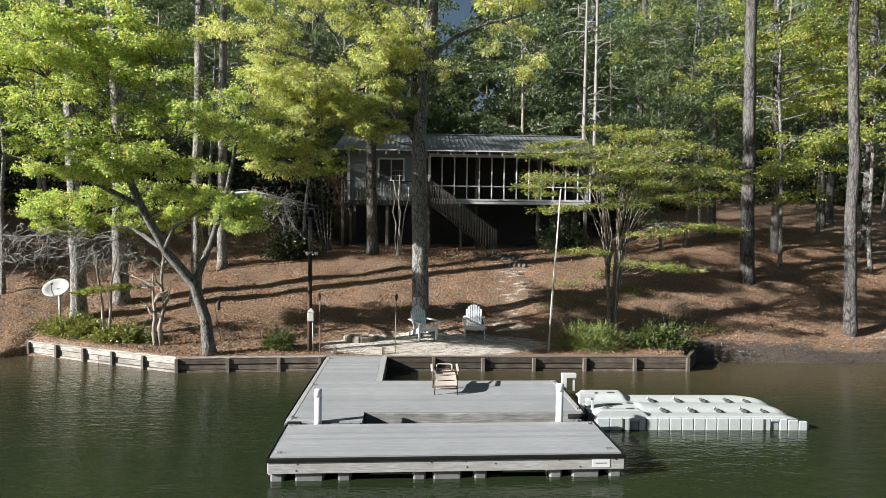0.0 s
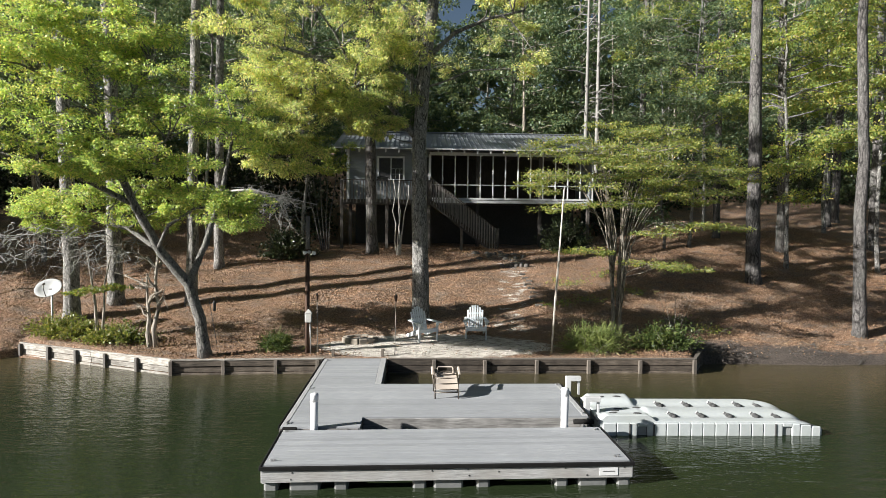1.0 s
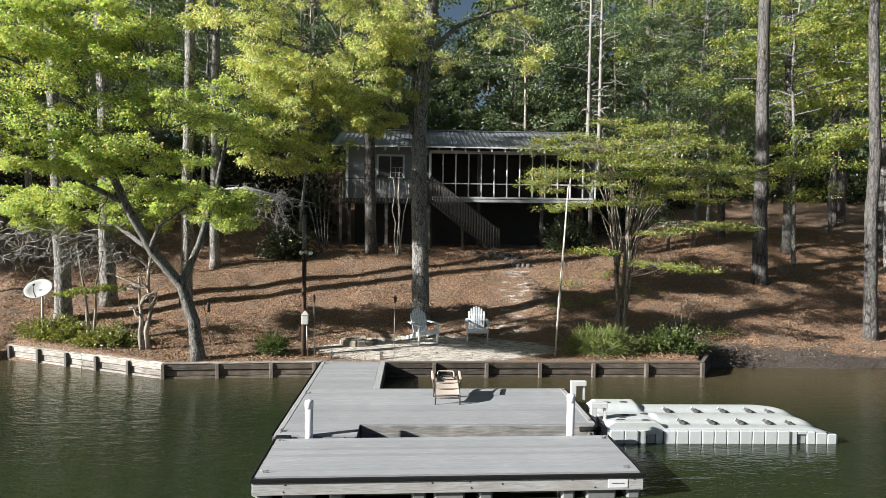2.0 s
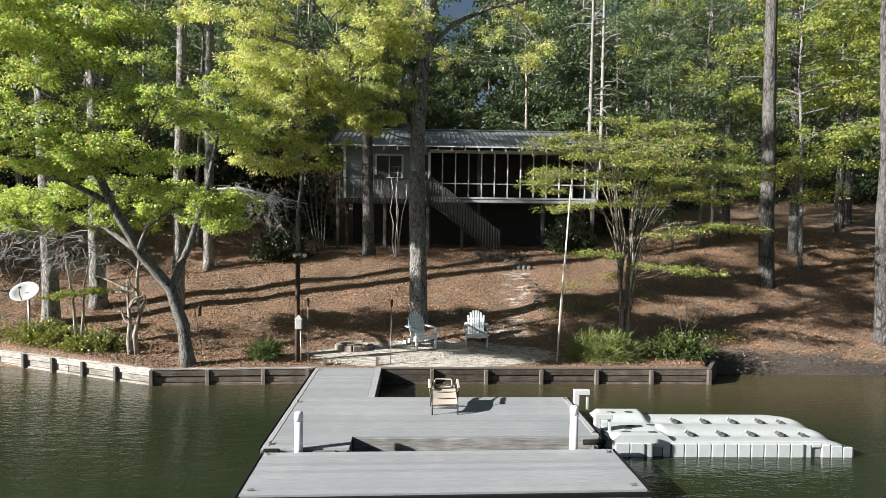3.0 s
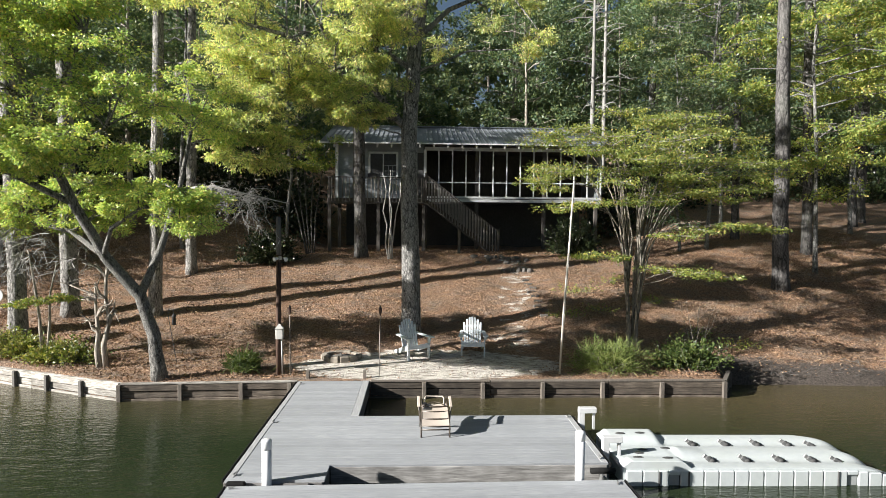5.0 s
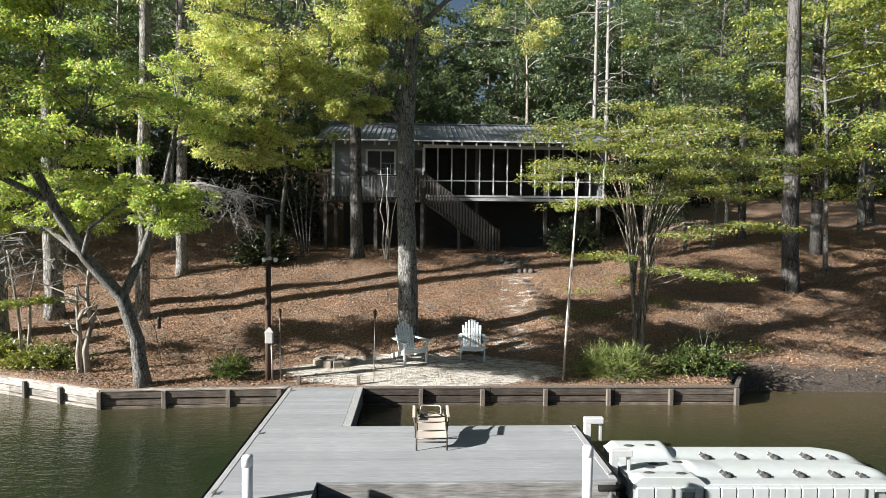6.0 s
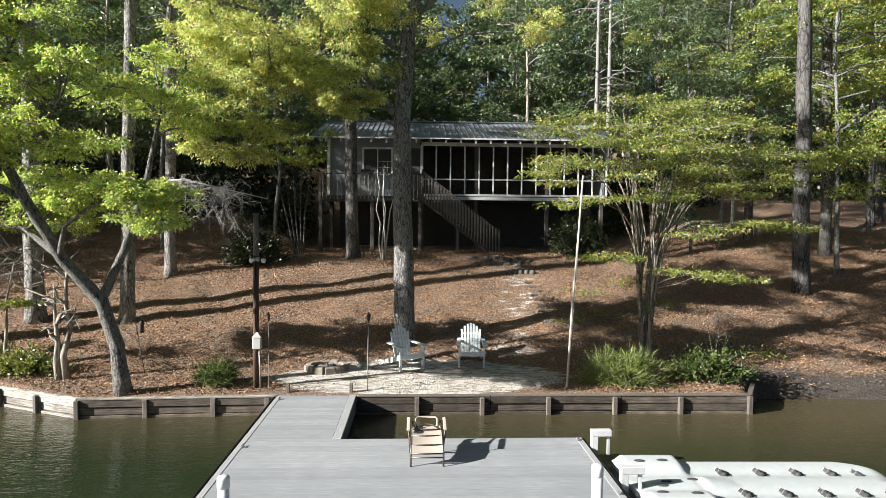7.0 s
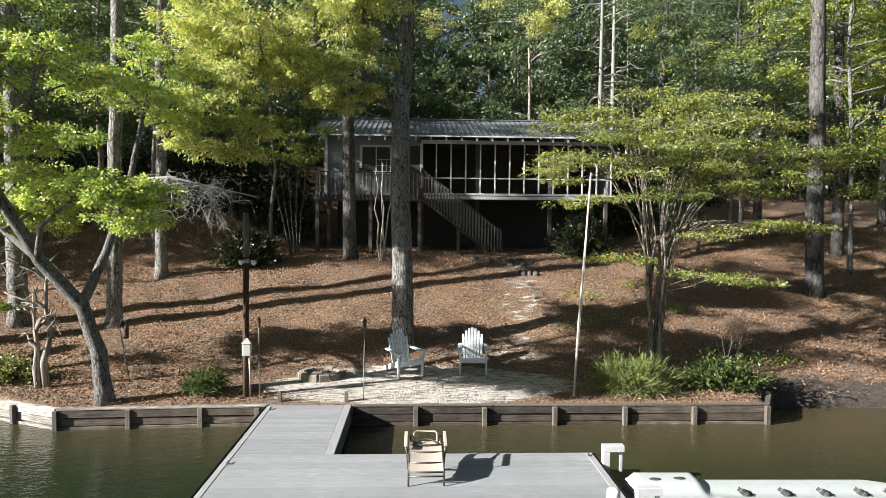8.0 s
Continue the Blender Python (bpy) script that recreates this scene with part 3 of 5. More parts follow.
def outer_dock():
    # the outer float, turned a little against the main dock
    root = thing("floating_dock", "grey weathered wooden floating dock section with black rubber edging", "dock", pose(0.855, 9.93, 0, 0, 0, 1.0), "dock sections")
    w, d = 5.5, 1.53
    boards(root, -w / 2 + 0.03, w / 2 - 0.03, -d / 2 + 0.03, d / 2 - 0.01)
    part("front_fascia", Geo().box((0, -d / 2 - 0.01, 0.243), (w, 0.045, 0.185), None, 0.008), FASCIA, root, "pale weathered fascia board")
    part("rear_fascia", Geo().box((0, d / 2 - 0.03, 0.25), (w, 0.04, 0.26), None, 0.006), BEAM, root)
    for s in (-1, 1):
        part("side_fascia", Geo().box((s * (w / 2 - 0.022), 0, 0.24), (0.04, d - 0.07, 0.26), None, 0.006), FASCIA, root)
        part("side_bumper", Geo().box((s * (w / 2 + 0.012), 0, 0.365), (0.03, d + 0.02, 0.062), None, 0.012), RUBBER, root, "black rubber bumper strip")
    part("front_bumper", Geo().box((0, -d / 2 - 0.04, 0.365), (w + 0.05, 0.035, 0.062), None, 0.012), RUBBER, root, "black rubber bumper strip")
    for x in (-2.62, -2.13, -1.6, -0.45, -0.02, 0.5, 1.68, 2.16, 2.63):
        wide = 0.44 if abs(abs(x) - 2.14) < 0.03 or x == -0.02 else 0.2
        for y in (-0.5, 0.42):
            part("float_drum", Geo().box((x, y, 0.04), (wide, 0.5, 0.24), None, 0.03), FLOATGREY, root, "grey plastic flotation block")
    sign = part("maker_plate", Geo().box((2.38, -d / 2 - 0.036, 0.25), (0.28, 0.006, 0.12), None, 0.002), WHITE_PVC, root, "small white maker's plate with illegible lettering")
    part("lettering", Geo().box((2.38, -d / 2 - 0.0405, 0.255), (0.18, 0.003, 0.014), None, 0.001), CRADLE, sign)
    for x, z in ((-2.3, 0.30), (-2.32, 0.2), (-0.27, 0.3), (0.26, 0.31), (0.28, 0.22), (0.72, 0.27), (1.72, 0.31), (2.05, 0.2), (2.62, 0.31)):
        part("bolt", Geo().lathe((0, 0, 0), [(0.0, 0.006), (0.011, 0.005), (0.014, 0.0)], 8), SEAM, root, at=pose(x, -d / 2 - 0.033, z, 90, 0, 0))


def main_dock():
    root = thing("main_dock", "grey weathered wooden dock with a walkway to the shore", "dock", group="dock sections")
    left, right = -1.97, 3.55
    boards(root, left, right, 11.34, 13.64)
    boards(root, left, -0.6, 10.82, 11.34)
    boards(root, left, -0.53, 13.645, 16.17)
    part("edge_board", Geo().box((-0.455, 14.93, DECK_Z - 0.012), (0.14, 2.55, 0.036), None, 0.004), EDGEWOOD, root, "pale edge board")
    part("edge_board", Geo().box((left + 0.05, 13.5, DECK_Z - 0.009), (0.09, 5.2, 0.03), None, 0.005), EDGEWOOD, root, "pale edge board")
    part("edge_board", Geo().box((right - 0.05, 12.5, DECK_Z - 0.009), (0.10, 2.26, 0.03), None, 0.005), EDGEWOOD, root, "pale edge board")
    part("side_bumper", Geo().box((left - 0.035, 13.5, 0.37), (0.03, 5.3, 0.07), None, 0.012), RUBBER, root, "black rubber edge strip")
    part("side_bumper", Geo().box((right + 0.035, 12.49, 0.36), (0.03, 2.3, 0.07), None, 0.012), RUBBER, root, "black rubber edge strip")
    for name, c, s, m in (("side_beam", (left - 0.0, 13.48, 0.23), (0.045, 5.3, 0.28), BEAM), ("side_beam", (right, 12.49, 0.23), (0.045, 2.28, 0.28), BEAM),
                          ("slot_beam", (1.47, 11.36, 0.245), (4.12, 0.05, 0.25), SLOTWOOD), ("slot_end_beam", (-0.625, 11.08, 0.24), (0.05, 0.5, 0.26), BEAM),
                          ("front_beam", (-1.29, 10.83, 0.235), (1.32, 0.05, 0.26), BEAM), ("walkway_beam", (-0.41, 14.93, 0.22), (0.05, 2.5, 0.28), BEAM),
                          ("rear_beam", (1.57, 13.62, 0.23), (3.9, 0.05, 0.28), BEAM)):
        part(name, Geo().box(c, s, None, 0.006), m, root)
    for x in (-1.5, 0.2, 1.6, 3.0):
        for y in (11.8, 13.1):
            part("float_drum", Geo().box((x, y, 0.02), (0.8, 0.7, 0.2), None, 0.04), FLOATGREY, root, "grey plastic flotation block")
    part("float_drum", Geo().box((-1.25, 14.9, 0.02), (0.9, 1.4, 0.2), None, 0.04), FLOATGREY, root, "grey plastic flotation block")
    # hinge block and filler bar in the gap between the two sections
    part("hinge_block", Geo().box((-1.8, 10.76, 0.36), (0.26, 0.09, 0.1), None, 0.02), RUBBER, root, "black rubber hinge block")
    # Dark bar added to stand in for the darkness of the gap; no hinge.
    part("hinge_block", Geo().box((-0.98, 10.775, 0.33), (0.36, 0.06, 0.09), None, 0.012), BEAM, root)
    part("hinge_plate", Geo().box((3.38, 11.0, 0.2), (0.05, 0.35, 0.28), None, 0.01), METAL, root, "galvanised hinge plate")
    part("hinge_roller", Geo().tube([(3.22, 11.12, 0.37), (3.58, 11.12, 0.37)], 0.045, 10), RUBBER, root, "black roller")


outer_dock()
main_dock()
for cx, cy, ct in ((-1.75, 9.28, 2), (3.42, 9.36, 0), (-1.8, 10.55, 10), (3.45, 10.6, 80), (-1.88, 11.0, 80), (-1.87, 13.3, 85), (-1.87, 15.9, 85), (3.46, 13.5, 60), (3.47, 11.5, 85)):
    cleat(cx, cy, ct, DECK_Z + (0.006 if cy > 10.9 else 0.0))


def mooring_pile(x, y, top):
    root = thing("mooring_pile", "white plastic-sleeved mooring pile with a rounded cap", "pile", pose(x, y, 0), "white piles at the dock")
    part("sleeve", Geo().tube([(0, 0, -0.6), (0, 0, 0.3), (0, 0, top - 0.1)], 0.066, 20), WHITE_PVC, root)
    part("cap", Geo().lathe((0, 0, top - 0.12), [(0.066, -0.02), (0.072, -0.018), (0.072, 0.085), (0.066, 0.108), (0.035, 0.12), (0.0, 0.122)], 20), WHITE_PVC, root)


mooring_pile(-1.38, 10.765, 1.0)
mooring_pile(2.97, 10.80, 1.08)


def hoop(x, y, down):
    root = thing("boarding_post", "white vinyl inverted-U boarding post at the dock edge", "post", pose(x, y, -down), "white boarding posts")
    part("wide_post", Geo().box((0, 0, 0.53), (0.105, 0.105, 0.42), None, 0.008), VINYL, root)
    part("top_rail", Geo().box((0.105, 0, 0.695), (0.32, 0.112, 0.1), None, 0.008), VINYL, root)
    part("thin_post", Geo().box((0.225, 0.01, 0.5), (0.05, 0.05, 0.32), None, 0.006), VINYL, root)


hoop(3.65, 13.25, 0.08)
hoop(3.69, 11.95, 0.15)


# ---- jet-ski float ----
def ski_float():
    root = thing("watercraft_float", "pale plastic drive-on watercraft float with two rows of rollers", "float", pose(3.80, 11.43, -0.025, 0, 0, -1.2))
    # top: a head block at the dock, then a bed of two shallow troughs whose ends run down in rounded noses
    X = np.linspace(0.0, 4.02, 90)
    Y = np.linspace(0.0, 1.5, 46)
    def top(x, y):
        z = 0.30 + 0.0 * x
        z = z - 0.035 * np.exp(-((y - 0.38) / 0.16) ** 2) - 0.035 * np.exp(-((y - 1.08) / 0.16) ** 2)
        head = np.clip((1.05 - x) / 0.12, 0, 1)
        side = np.clip(np.abs(y - 0.72) / 0.25 - 0.9, 0, 1)
        z = z + 0.02 * head + 0.085 * head * side * np.clip((x - 0.02) / 0.1, 0, 1)
        z = z + 0.06 * np.clip((1.55 - x) / 0.5, 0, 1) * np.exp(-((y - 0.73) / 0.2) ** 2) * np.clip((x - 1.0) / 0.1, 0, 1)
        return z
    def nose(y):
        # where the plan ends: three rounded lobes, the water-side one longest
        return 4.18 - np.where(y < 0.24, 0.06 + 0.9 * np.maximum(0, 0.06 - y), np.where(y < 0.86, 0.0 + 0.25 * np.abs((y - 0.52) / 0.36) ** 3, 0.0 + 0.4 * np.abs((y - 1.12) / 0.38) ** 3))
    v, f = [], []
    for j, y in enumerate(Y):
        end = float(nose(np.array(y)))
        for i, x0 in enumerate(X):
            x = x0 / 4.02 * end
            z = float(top(np.array(x), np.array(y)))
            drop = max(0.0, (x - end + 0.42) / 0.42)
            z -= (0.20 if y > 0.24 else 0.1) * drop ** (2.4 if y > 0.24 else 1.6)
            v.append((x, y, z))
    n = len(X)
    f = [[j * n + i, j * n + i + 1, (j + 1) * n + i + 1, (j + 1) * n + i] for j in range(len(Y) - 1) for i in range(n - 1)]
    g = Geo().add(v, f, True)
    rim = [i for i in range(n)] + [j * n + n - 1 for j in range(1, len(Y))] + [(len(Y) - 1) * n + i for i in range(n - 2, -1, -1)] + [j * n for j in range(len(Y) - 2, 0, -1)]
    low = [(v[i][0], v[i][1], -0.15) for i in rim]
    o = len(g.v)
    g.v += low
    k = len(rim)
    g.f += [[o + a, o + (a + 1) % k, rim[(a + 1) % k], rim[a]] for a in range(k)]
    g.smooth += [False] * k
    part("body", g, FLOATWHITE, root)
    # the moulded blocks of the long side, dark seams between them, and two drain arches
    runs = ((0.04, 0.30, 0.55, 0.70), (0.87, 1.0, 1.235, 1.465, 1.7, 1.925, 2.155, 2.385, 2.615, 2.845, 3.07, 3.3, 3.44), (3.61, 3.77, 3.98, 4.16))
    for edges in runs:
        for a, b in zip(edges, edges[1:]):
            lower = 0.035 * max(0.0, a - 3.5) / 0.3
            part("side_block", Geo().box((0.5 * (a + b), -0.02, 0.125 - 0.5 * lower), (b - a - 0.012, 0.05, 0.30 - lower), None, 0.012), FLOATWHITE, root)
    part("seam_backing", Geo().box((2.05, 0.001, 0.115), (3.96, 0.008, 0.27), None, 0.002), SEAM, root, "dark seams between blocks")
    for x0, x1 in ((0.70, 0.87), (3.44, 3.61)):
        part("arch_lintel", Geo().box((0.5 * (x0 + x1), -0.02, 0.243), (x1 - x0 + 0.004, 0.046, 0.064), None, 0.01), FLOATWHITE, root)
        # The panel is greyer than the float, to paint the arch's shade.
        part("arch_recess", Geo().box((0.5 * (x0 + x1), -0.009, 0.07), (x1 - x0 - 0.02, 0.008, 0.27), None, 0.003), RECESS_SHADE, root, "drain recess, greyed for its shade")
    part("nose_block", Geo().lathe((4.12, 0.1, 0.0), [(0.12, -0.12), (0.125, 0.13), (0.1, 0.175), (0.0, 0.19)], 20), FLOATWHITE, root)
    for x in (0.55, 1.0, 3.3):
        lock = part("lock_pin", Geo().box((x, -0.047, 0.13), (0.022, 0.02, 0.28), None, 0.004), SEAM, root, "black locking pin")
        part("lock_foot", Geo().box((x, -0.052, 0.02), (0.06, 0.03, 0.06), None, 0.006), RUBBER, lock)
    for x, y in ((0.3, 0.2), (0.75, 0.16), (0.45, 0.6), (0.55, 0.72), (0.95, 0.8), (0.35, 1.28), (0.7, 1.3)):
        part("moulding_hole", Geo().lathe((0, 0, 0), [(0.0, 0.008), (0.05, 0.008), (0.058, 0.0)], 14), SEAM, root, "dark oval moulding hole",
             at=pose(x, y, float(top(np.array(x), np.array(y))) + 0.002) @ Matrix.Diagonal((1.5, 0.7, 1, 1)))
    for y in (0.38, 1.08):
        for k, x in enumerate((1.52, 2.08, 2.62, 3.14, 3.56, 3.9)):
            z = 0.275 - (0.0 if k < 4 else 0.025 * (k - 3) ** 2)
            roller = part("roller", Geo().tube([(x, y - 0.075, z), (x, y - 0.04, z), (x, y, z), (x, y + 0.04, z), (x, y + 0.075, z)], [0.042, 0.056, 0.046, 0.056, 0.042], 12), SEAM, root, "black keel roller in a moulded cradle")
            for side in (-1, 1):
                part("cradle_fin", Geo().box((x - 0.04, y + 0.05 * side, z + 0.03), (0.13, 0.02, 0.06), Matrix.Rotation(0.6, 3, "Y"), 0.006), METAL if side > 0 else CRADLE, roller, "angled cradle fin")
            part("axle_plate", Geo().box((x + 0.085, y, z - 0.012), (0.05, 0.16, 0.03), None, 0.006), CRADLE, roller)
    part("mounting_bar", Geo().box((0.02, 0.75, 0.26), (0.07, 1.2, 0.06), None, 0.01), METAL, root)


ski_float()


# ---- chairs, fire pit, pole and small things on the shore ----
def adirondack(x, y, turn, label):
    root = thing("adirondack_chair", label, "chair", pose(x, y, gz1(x, y - 0.35) - 0.01, 0, 0, turn) @ Matrix.Diagonal((1.0, 0.95, 1.0, 1)), "white chairs by the fire pit")
    # faces -y: front legs at y = -0.38
    for s in (-1, 1):
        part("front_leg", Geo().box((s * 0.29, -0.36, 0.27), (0.035, 0.1, 0.54), None, 0.006), CHAIRWHITE, root)
        part("rear_leg", Geo().beam((s * 0.25, -0.42, 0.36), (s * 0.25, 0.52, 0.06), 0.03, 0.12), CHAIRWHITE, root)
        g = Geo()
        outline = [(-0.055, -0.50), (0.075, -0.52), (0.085, -0.36), (0.045, -0.1), (0.03, 0.36), (-0.04, 0.36), (-0.05, -0.1)]
        m = len(outline)
        pts = [(s * (0.30 + a), b, z) for z in (0.545, 0.57) for a, b in outline]
        g.add(pts, [list(range(m)), [m + i for i in range(m)]] + [[i, (i + 1) % m, m + (i + 1) % m, m + i] for i in range(m)])
        part("armrest", g, CHAIRWHITE, root)
        part("arm_bracket", Geo().box((s * 0.325, -0.36, 0.5), (0.04, 0.05, 0.09), None, 0.01), CHAIRWHITE, root)
    for k in range(6):
        yy = -0.41 + 0.095 * k
        part("seat_slat", Geo().box((0, yy, 0.375 - 0.034 * k), (0.54, 0.085, 0.022), Matrix.Rotation(0.32, 3, "X").inverted(), 0.004), CHAIRWHITE, root)
    part("front_apron", Geo().box((0, -0.42, 0.33), (0.56, 0.025, 0.1), None, 0.005), CHAIRWHITE, root)
    tall = (0.64, 0.72, 0.775, 0.795, 0.775, 0.72, 0.64)
    for k, h in enumerate(tall):
        a = (k - 3) / 3
        foot, head = Vector((a * 0.19, 0.10, 0.2)), Vector((a * 0.218, 0.10 + h * 0.36, 0.2 + h * 0.93))
        g = Geo().beam(foot, head, 0.054, 0.018, up=(0, -0.93, 0.36))
        part("back_slat", g, CHAIRWHITE, root)
    part("back_rail", Geo().box((0, 0.30, 0.56), (0.60, 0.03, 0.06), None, 0.005), CHAIRWHITE, root)
    part("upper_back_rail", Geo().box((0, 0.355, 0.69), (0.42, 0.025, 0.05), None, 0.005), CHAIRWHITE, root)


adirondack(0.57, 18.12, 28, "white slatted garden chair, turned slightly, beside an oak trunk")
adirondack(2.14, 18.36, -3, "white painted slatted garden chair facing the lake on bare sand")


def sling_lounger():
    root = thing("sling_lounger", "low reclining lounge chair, beige sling on brown tube frame", "lounge chair", pose(0.99, 12.5, DECK_Z + 0.002, 0, 0, 0))
    R = 0.013
    for s in (-1, 1):
        part("side_frame", Geo().tube([(s * 0.215, -0.03, 0.0), (s * 0.215, 0.0, 0.16), (s * 0.21, 0.06, 0.26), (s * 0.205, 0.32, 0.30), (s * 0.2, 0.62, 0.315), (s * 0.195, 0.9, 0.37)], R, 8), TUBE, root)
        part("rear_leg", Geo().tube([(s * 0.225, 0.30, 0.30), (s * 0.23, 0.62, 0.0)], R, 8), TUBE, root)
        arm = part("arm_support", Geo().tube([(s * 0.225, 0.42, 0.12), (s * 0.25, 0.42, 0.365), (s * 0.25, 0.85, 0.40)], R, 8), TUBE, root)
        part("arm_pad", Geo().box((s * 0.252, 0.65, 0.40), (0.045, 0.5, 0.03), Matrix.Rotation(0.08, 3, "X"), 0.012), SLING, arm, "pale arm pad")
    for y, z in ((-0.01, 0.115), (0.0, 0.165), (0.07, 0.262), (0.36, 0.307), (0.60, 0.33)):
        part("cross_tube", Geo().tube([(-0.21, y, z), (0.21, y, z)], R * 0.9, 8), TUBE, root)
    def cloth(rows, w):
        g = Geo()
        n = 9
        v = [(w * (2 * i / (n - 1) - 1), y, z - 0.02 * (1 - (2 * i / (n - 1) - 1) ** 2) + d) for d in (0, 0.006) for y, z in rows for i in range(n)]
        m = len(rows) * n
        f = [[o + j * n + i, o + j * n + i + 1, o + (j + 1) * n + i + 1, o + (j + 1) * n + i] for o in (0, m) for j in range(len(rows) - 1) for i in range(n - 1)]
        return g.add(v, f, True)
    part("seat_sling", cloth([(0.0, 0.17), (0.05, 0.26), (0.2, 0.285), (0.35, 0.31)], 0.205), SLING, root)
    part("back_sling", cloth([(0.37, 0.315), (0.5, 0.32), (0.6, 0.322), (0.78, 0.345)], 0.2), SLING, root)
    part("head_hoop", Geo().tube([(-0.15, 0.72, 0.34), (-0.155, 0.9, 0.40), (-0.13, 0.94, 0.42), (0.13, 0.94, 0.42), (0.155, 0.9, 0.40), (0.15, 0.72, 0.34)], R * 0.9, 8), SLING, root, "pale head hoop")
    part("head_bow", Geo().tube([(-0.16, 0.62, 0.34), (-0.08, 0.72, 0.365), (0.0, 0.75, 0.37), (0.08, 0.72, 0.365), (0.16, 0.62, 0.34)], R * 0.7, 8), TUBE, root)

    lean = Matrix(((1.1, 0, 0, 0), (0, 0.87, 0, 0), (0, 0, 1.08, 0), (0, 0, 0, 1)))
    for ob in root.children_recursive:
        ob.data.transform(lean)


sling_lounger()


def fire_pit(x, y):
    z = gz1(x, y)
    root = thing("fire_pit", "ring of tan stone blocks with ash inside, on the sand", "fire pit", pose(x, y, z, -2, 0, 0))
    n = 12
    for k in range(n):
        a = 2 * math.pi * (k + 0.5) / n
        h = 0.19 + rng.uniform(-0.015, 0.015)
        turn = Matrix.Rotation(a + rng.uniform(-0.04, 0.04), 3, "Z")
        r = 0.43 + rng.uniform(-0.012, 0.012)
        part("stone_block", Geo().box((r * math.cos(a), r * math.sin(a), h / 2 - 0.085), (0.15, 0.225, h), turn, 0.018), STONE, root)
    part("ash_bed", Geo().lathe((0, 0, 0.03), [(0.0, 0.04), (0.15, 0.03), (0.3, 0.01), (0.4, 0.0)], 20), CHAR, root, "black charred ash")
    for k in range(2):
        a = rng.uniform(0, 3)
        part("charred_log", Geo().tube([(-0.2 * math.cos(a), -0.2 * math.sin(a), 0.05), (0.2 * math.cos(a), 0.2 * math.sin(a), 0.07)], 0.025, 7), CHAR, root)


fire_pit(-1.22, 17.95)


def service_pole():
    x, y = -2.5, 16.62
    z = gz1(x, y)
    root = thing("service_pole", "dark brown wooden service pole with twin floodlights and a meter box", "pole", pose(x, y, z))
    part("lower_pole", Geo().tube([(0, 0, -0.3), (0.0, 0, 1.2), (0.01, 0, 2.75)], [0.064, 0.06, 0.056], 12), POLEBROWN, root)
    part("upper_pole", Geo().tube([(0.01, 0, 2.75), (0.01, 0, 3.62)], [0.056, 0.054], 12), POLEGREY, root, "grey bare upper length")
    lamp = part("floodlight", Geo().box((0.06, -0.08, 2.68), (0.07, 0.06, 0.08), None, 0.01), BOXGREY, root, "twin white floodlight")
    for s, px in ((0, 0.01), (1, 0.15)):
        part("lamp_head", Geo().lathe((0, 0, 0), [(0.0, 0.0), (0.024, 0.0), (0.034, 0.05), (0.052, 0.1), (0.045, 0.108), (0.0, 0.1)], 12), WHITE_PVC, lamp,
             at=pose(px, -0.11, 2.68, 105, 0, -40 + 80 * s))
    box = part("meter_box", Geo().box((0.05, -0.12, 0.95), (0.17, 0.1, 0.24), None, 0.015), BOXGREY, root, "pale plastic meter box")
    part("box_hood", Geo().add([(-0.05, -0.18, 1.075), (0.15, -0.18, 1.075), (0.15, -0.06, 1.075), (-0.05, -0.06, 1.075), (0.035, -0.12, 1.18), (0.065, -0.12, 1.18)],
                               [[3, 2, 1, 0], [0, 1, 5, 4], [1, 2, 5], [2, 3, 4, 5], [3, 0, 4]]), BOXGREY, box)
    part("conduit", Geo().tube([(0.09, -0.1, 0.84), (0.1, -0.1, 0.4), (0.11, -0.1, -0.02)], 0.014, 8), METAL, root, "grey conduit")
    part("cable", Geo().tube([(0.02, -0.085, 2.6), (0.0, -0.083, 2.0), (0.015, -0.085, 1.25)], 0.008, 6), RUBBER, root)


service_pole()


def torch(x, y, h, lean=0.0):
    z = gz1(x, y)
    root = thing("garden_torch", "thin bamboo garden torch stuck in the sand", "torch", pose(x, y, z, lean, lean, 0), "garden torches")
    part("pole", Geo().tube([(0, 0, -0.15), (0, 0, h * 0.5), (0, 0, h - 0.2)], 0.011, 6), TWIG, root)
    part("basket", Geo().lathe((0, 0, h - 0.24), [(0.012, 0.0), (0.028, 0.05), (0.042, 0.15), (0.04, 0.17), (0.0, 0.17)], 10), POLEBROWN, root, "dark woven basket")
    part("wick_cap", Geo().lathe((0, 0, h - 0.075), [(0.03, 0.0), (0.024, 0.03), (0.01, 0.05), (0.0, 0.06)], 10), SEAM, root)


torch(-0.18, 16.45, 1.64, 0.8)
torch(-2.22, 16.55, 1.62, -0.5)


def leaning_rod():
    x, y = 4.02, 16.6
    root = thing("leaning_pole", "tall thin pale pole standing at the bank, leaning slightly", "pole", pose(x, y, gz1(x, y)))
    part("shaft", Geo().tube([(0, 0, -0.2), (0.09, 0.0, 1.6), (0.2, 0, 3.2), (0.27, 0, 4.42)], [0.026, 0.025, 0.023, 0.02], 8), BAMBOO, root)
    part("pulley", Geo().box((0.275, -0.02, 4.44), (0.04, 0.05, 0.08), None, 0.01), METAL, root)
    part("line", Geo().tube([(0.255, -0.03, 4.4), (0.15, -0.05, 2.2), (0.03, -0.035, 0.4)], 0.004, 4), BAMBOO, root)


leaning_rod()


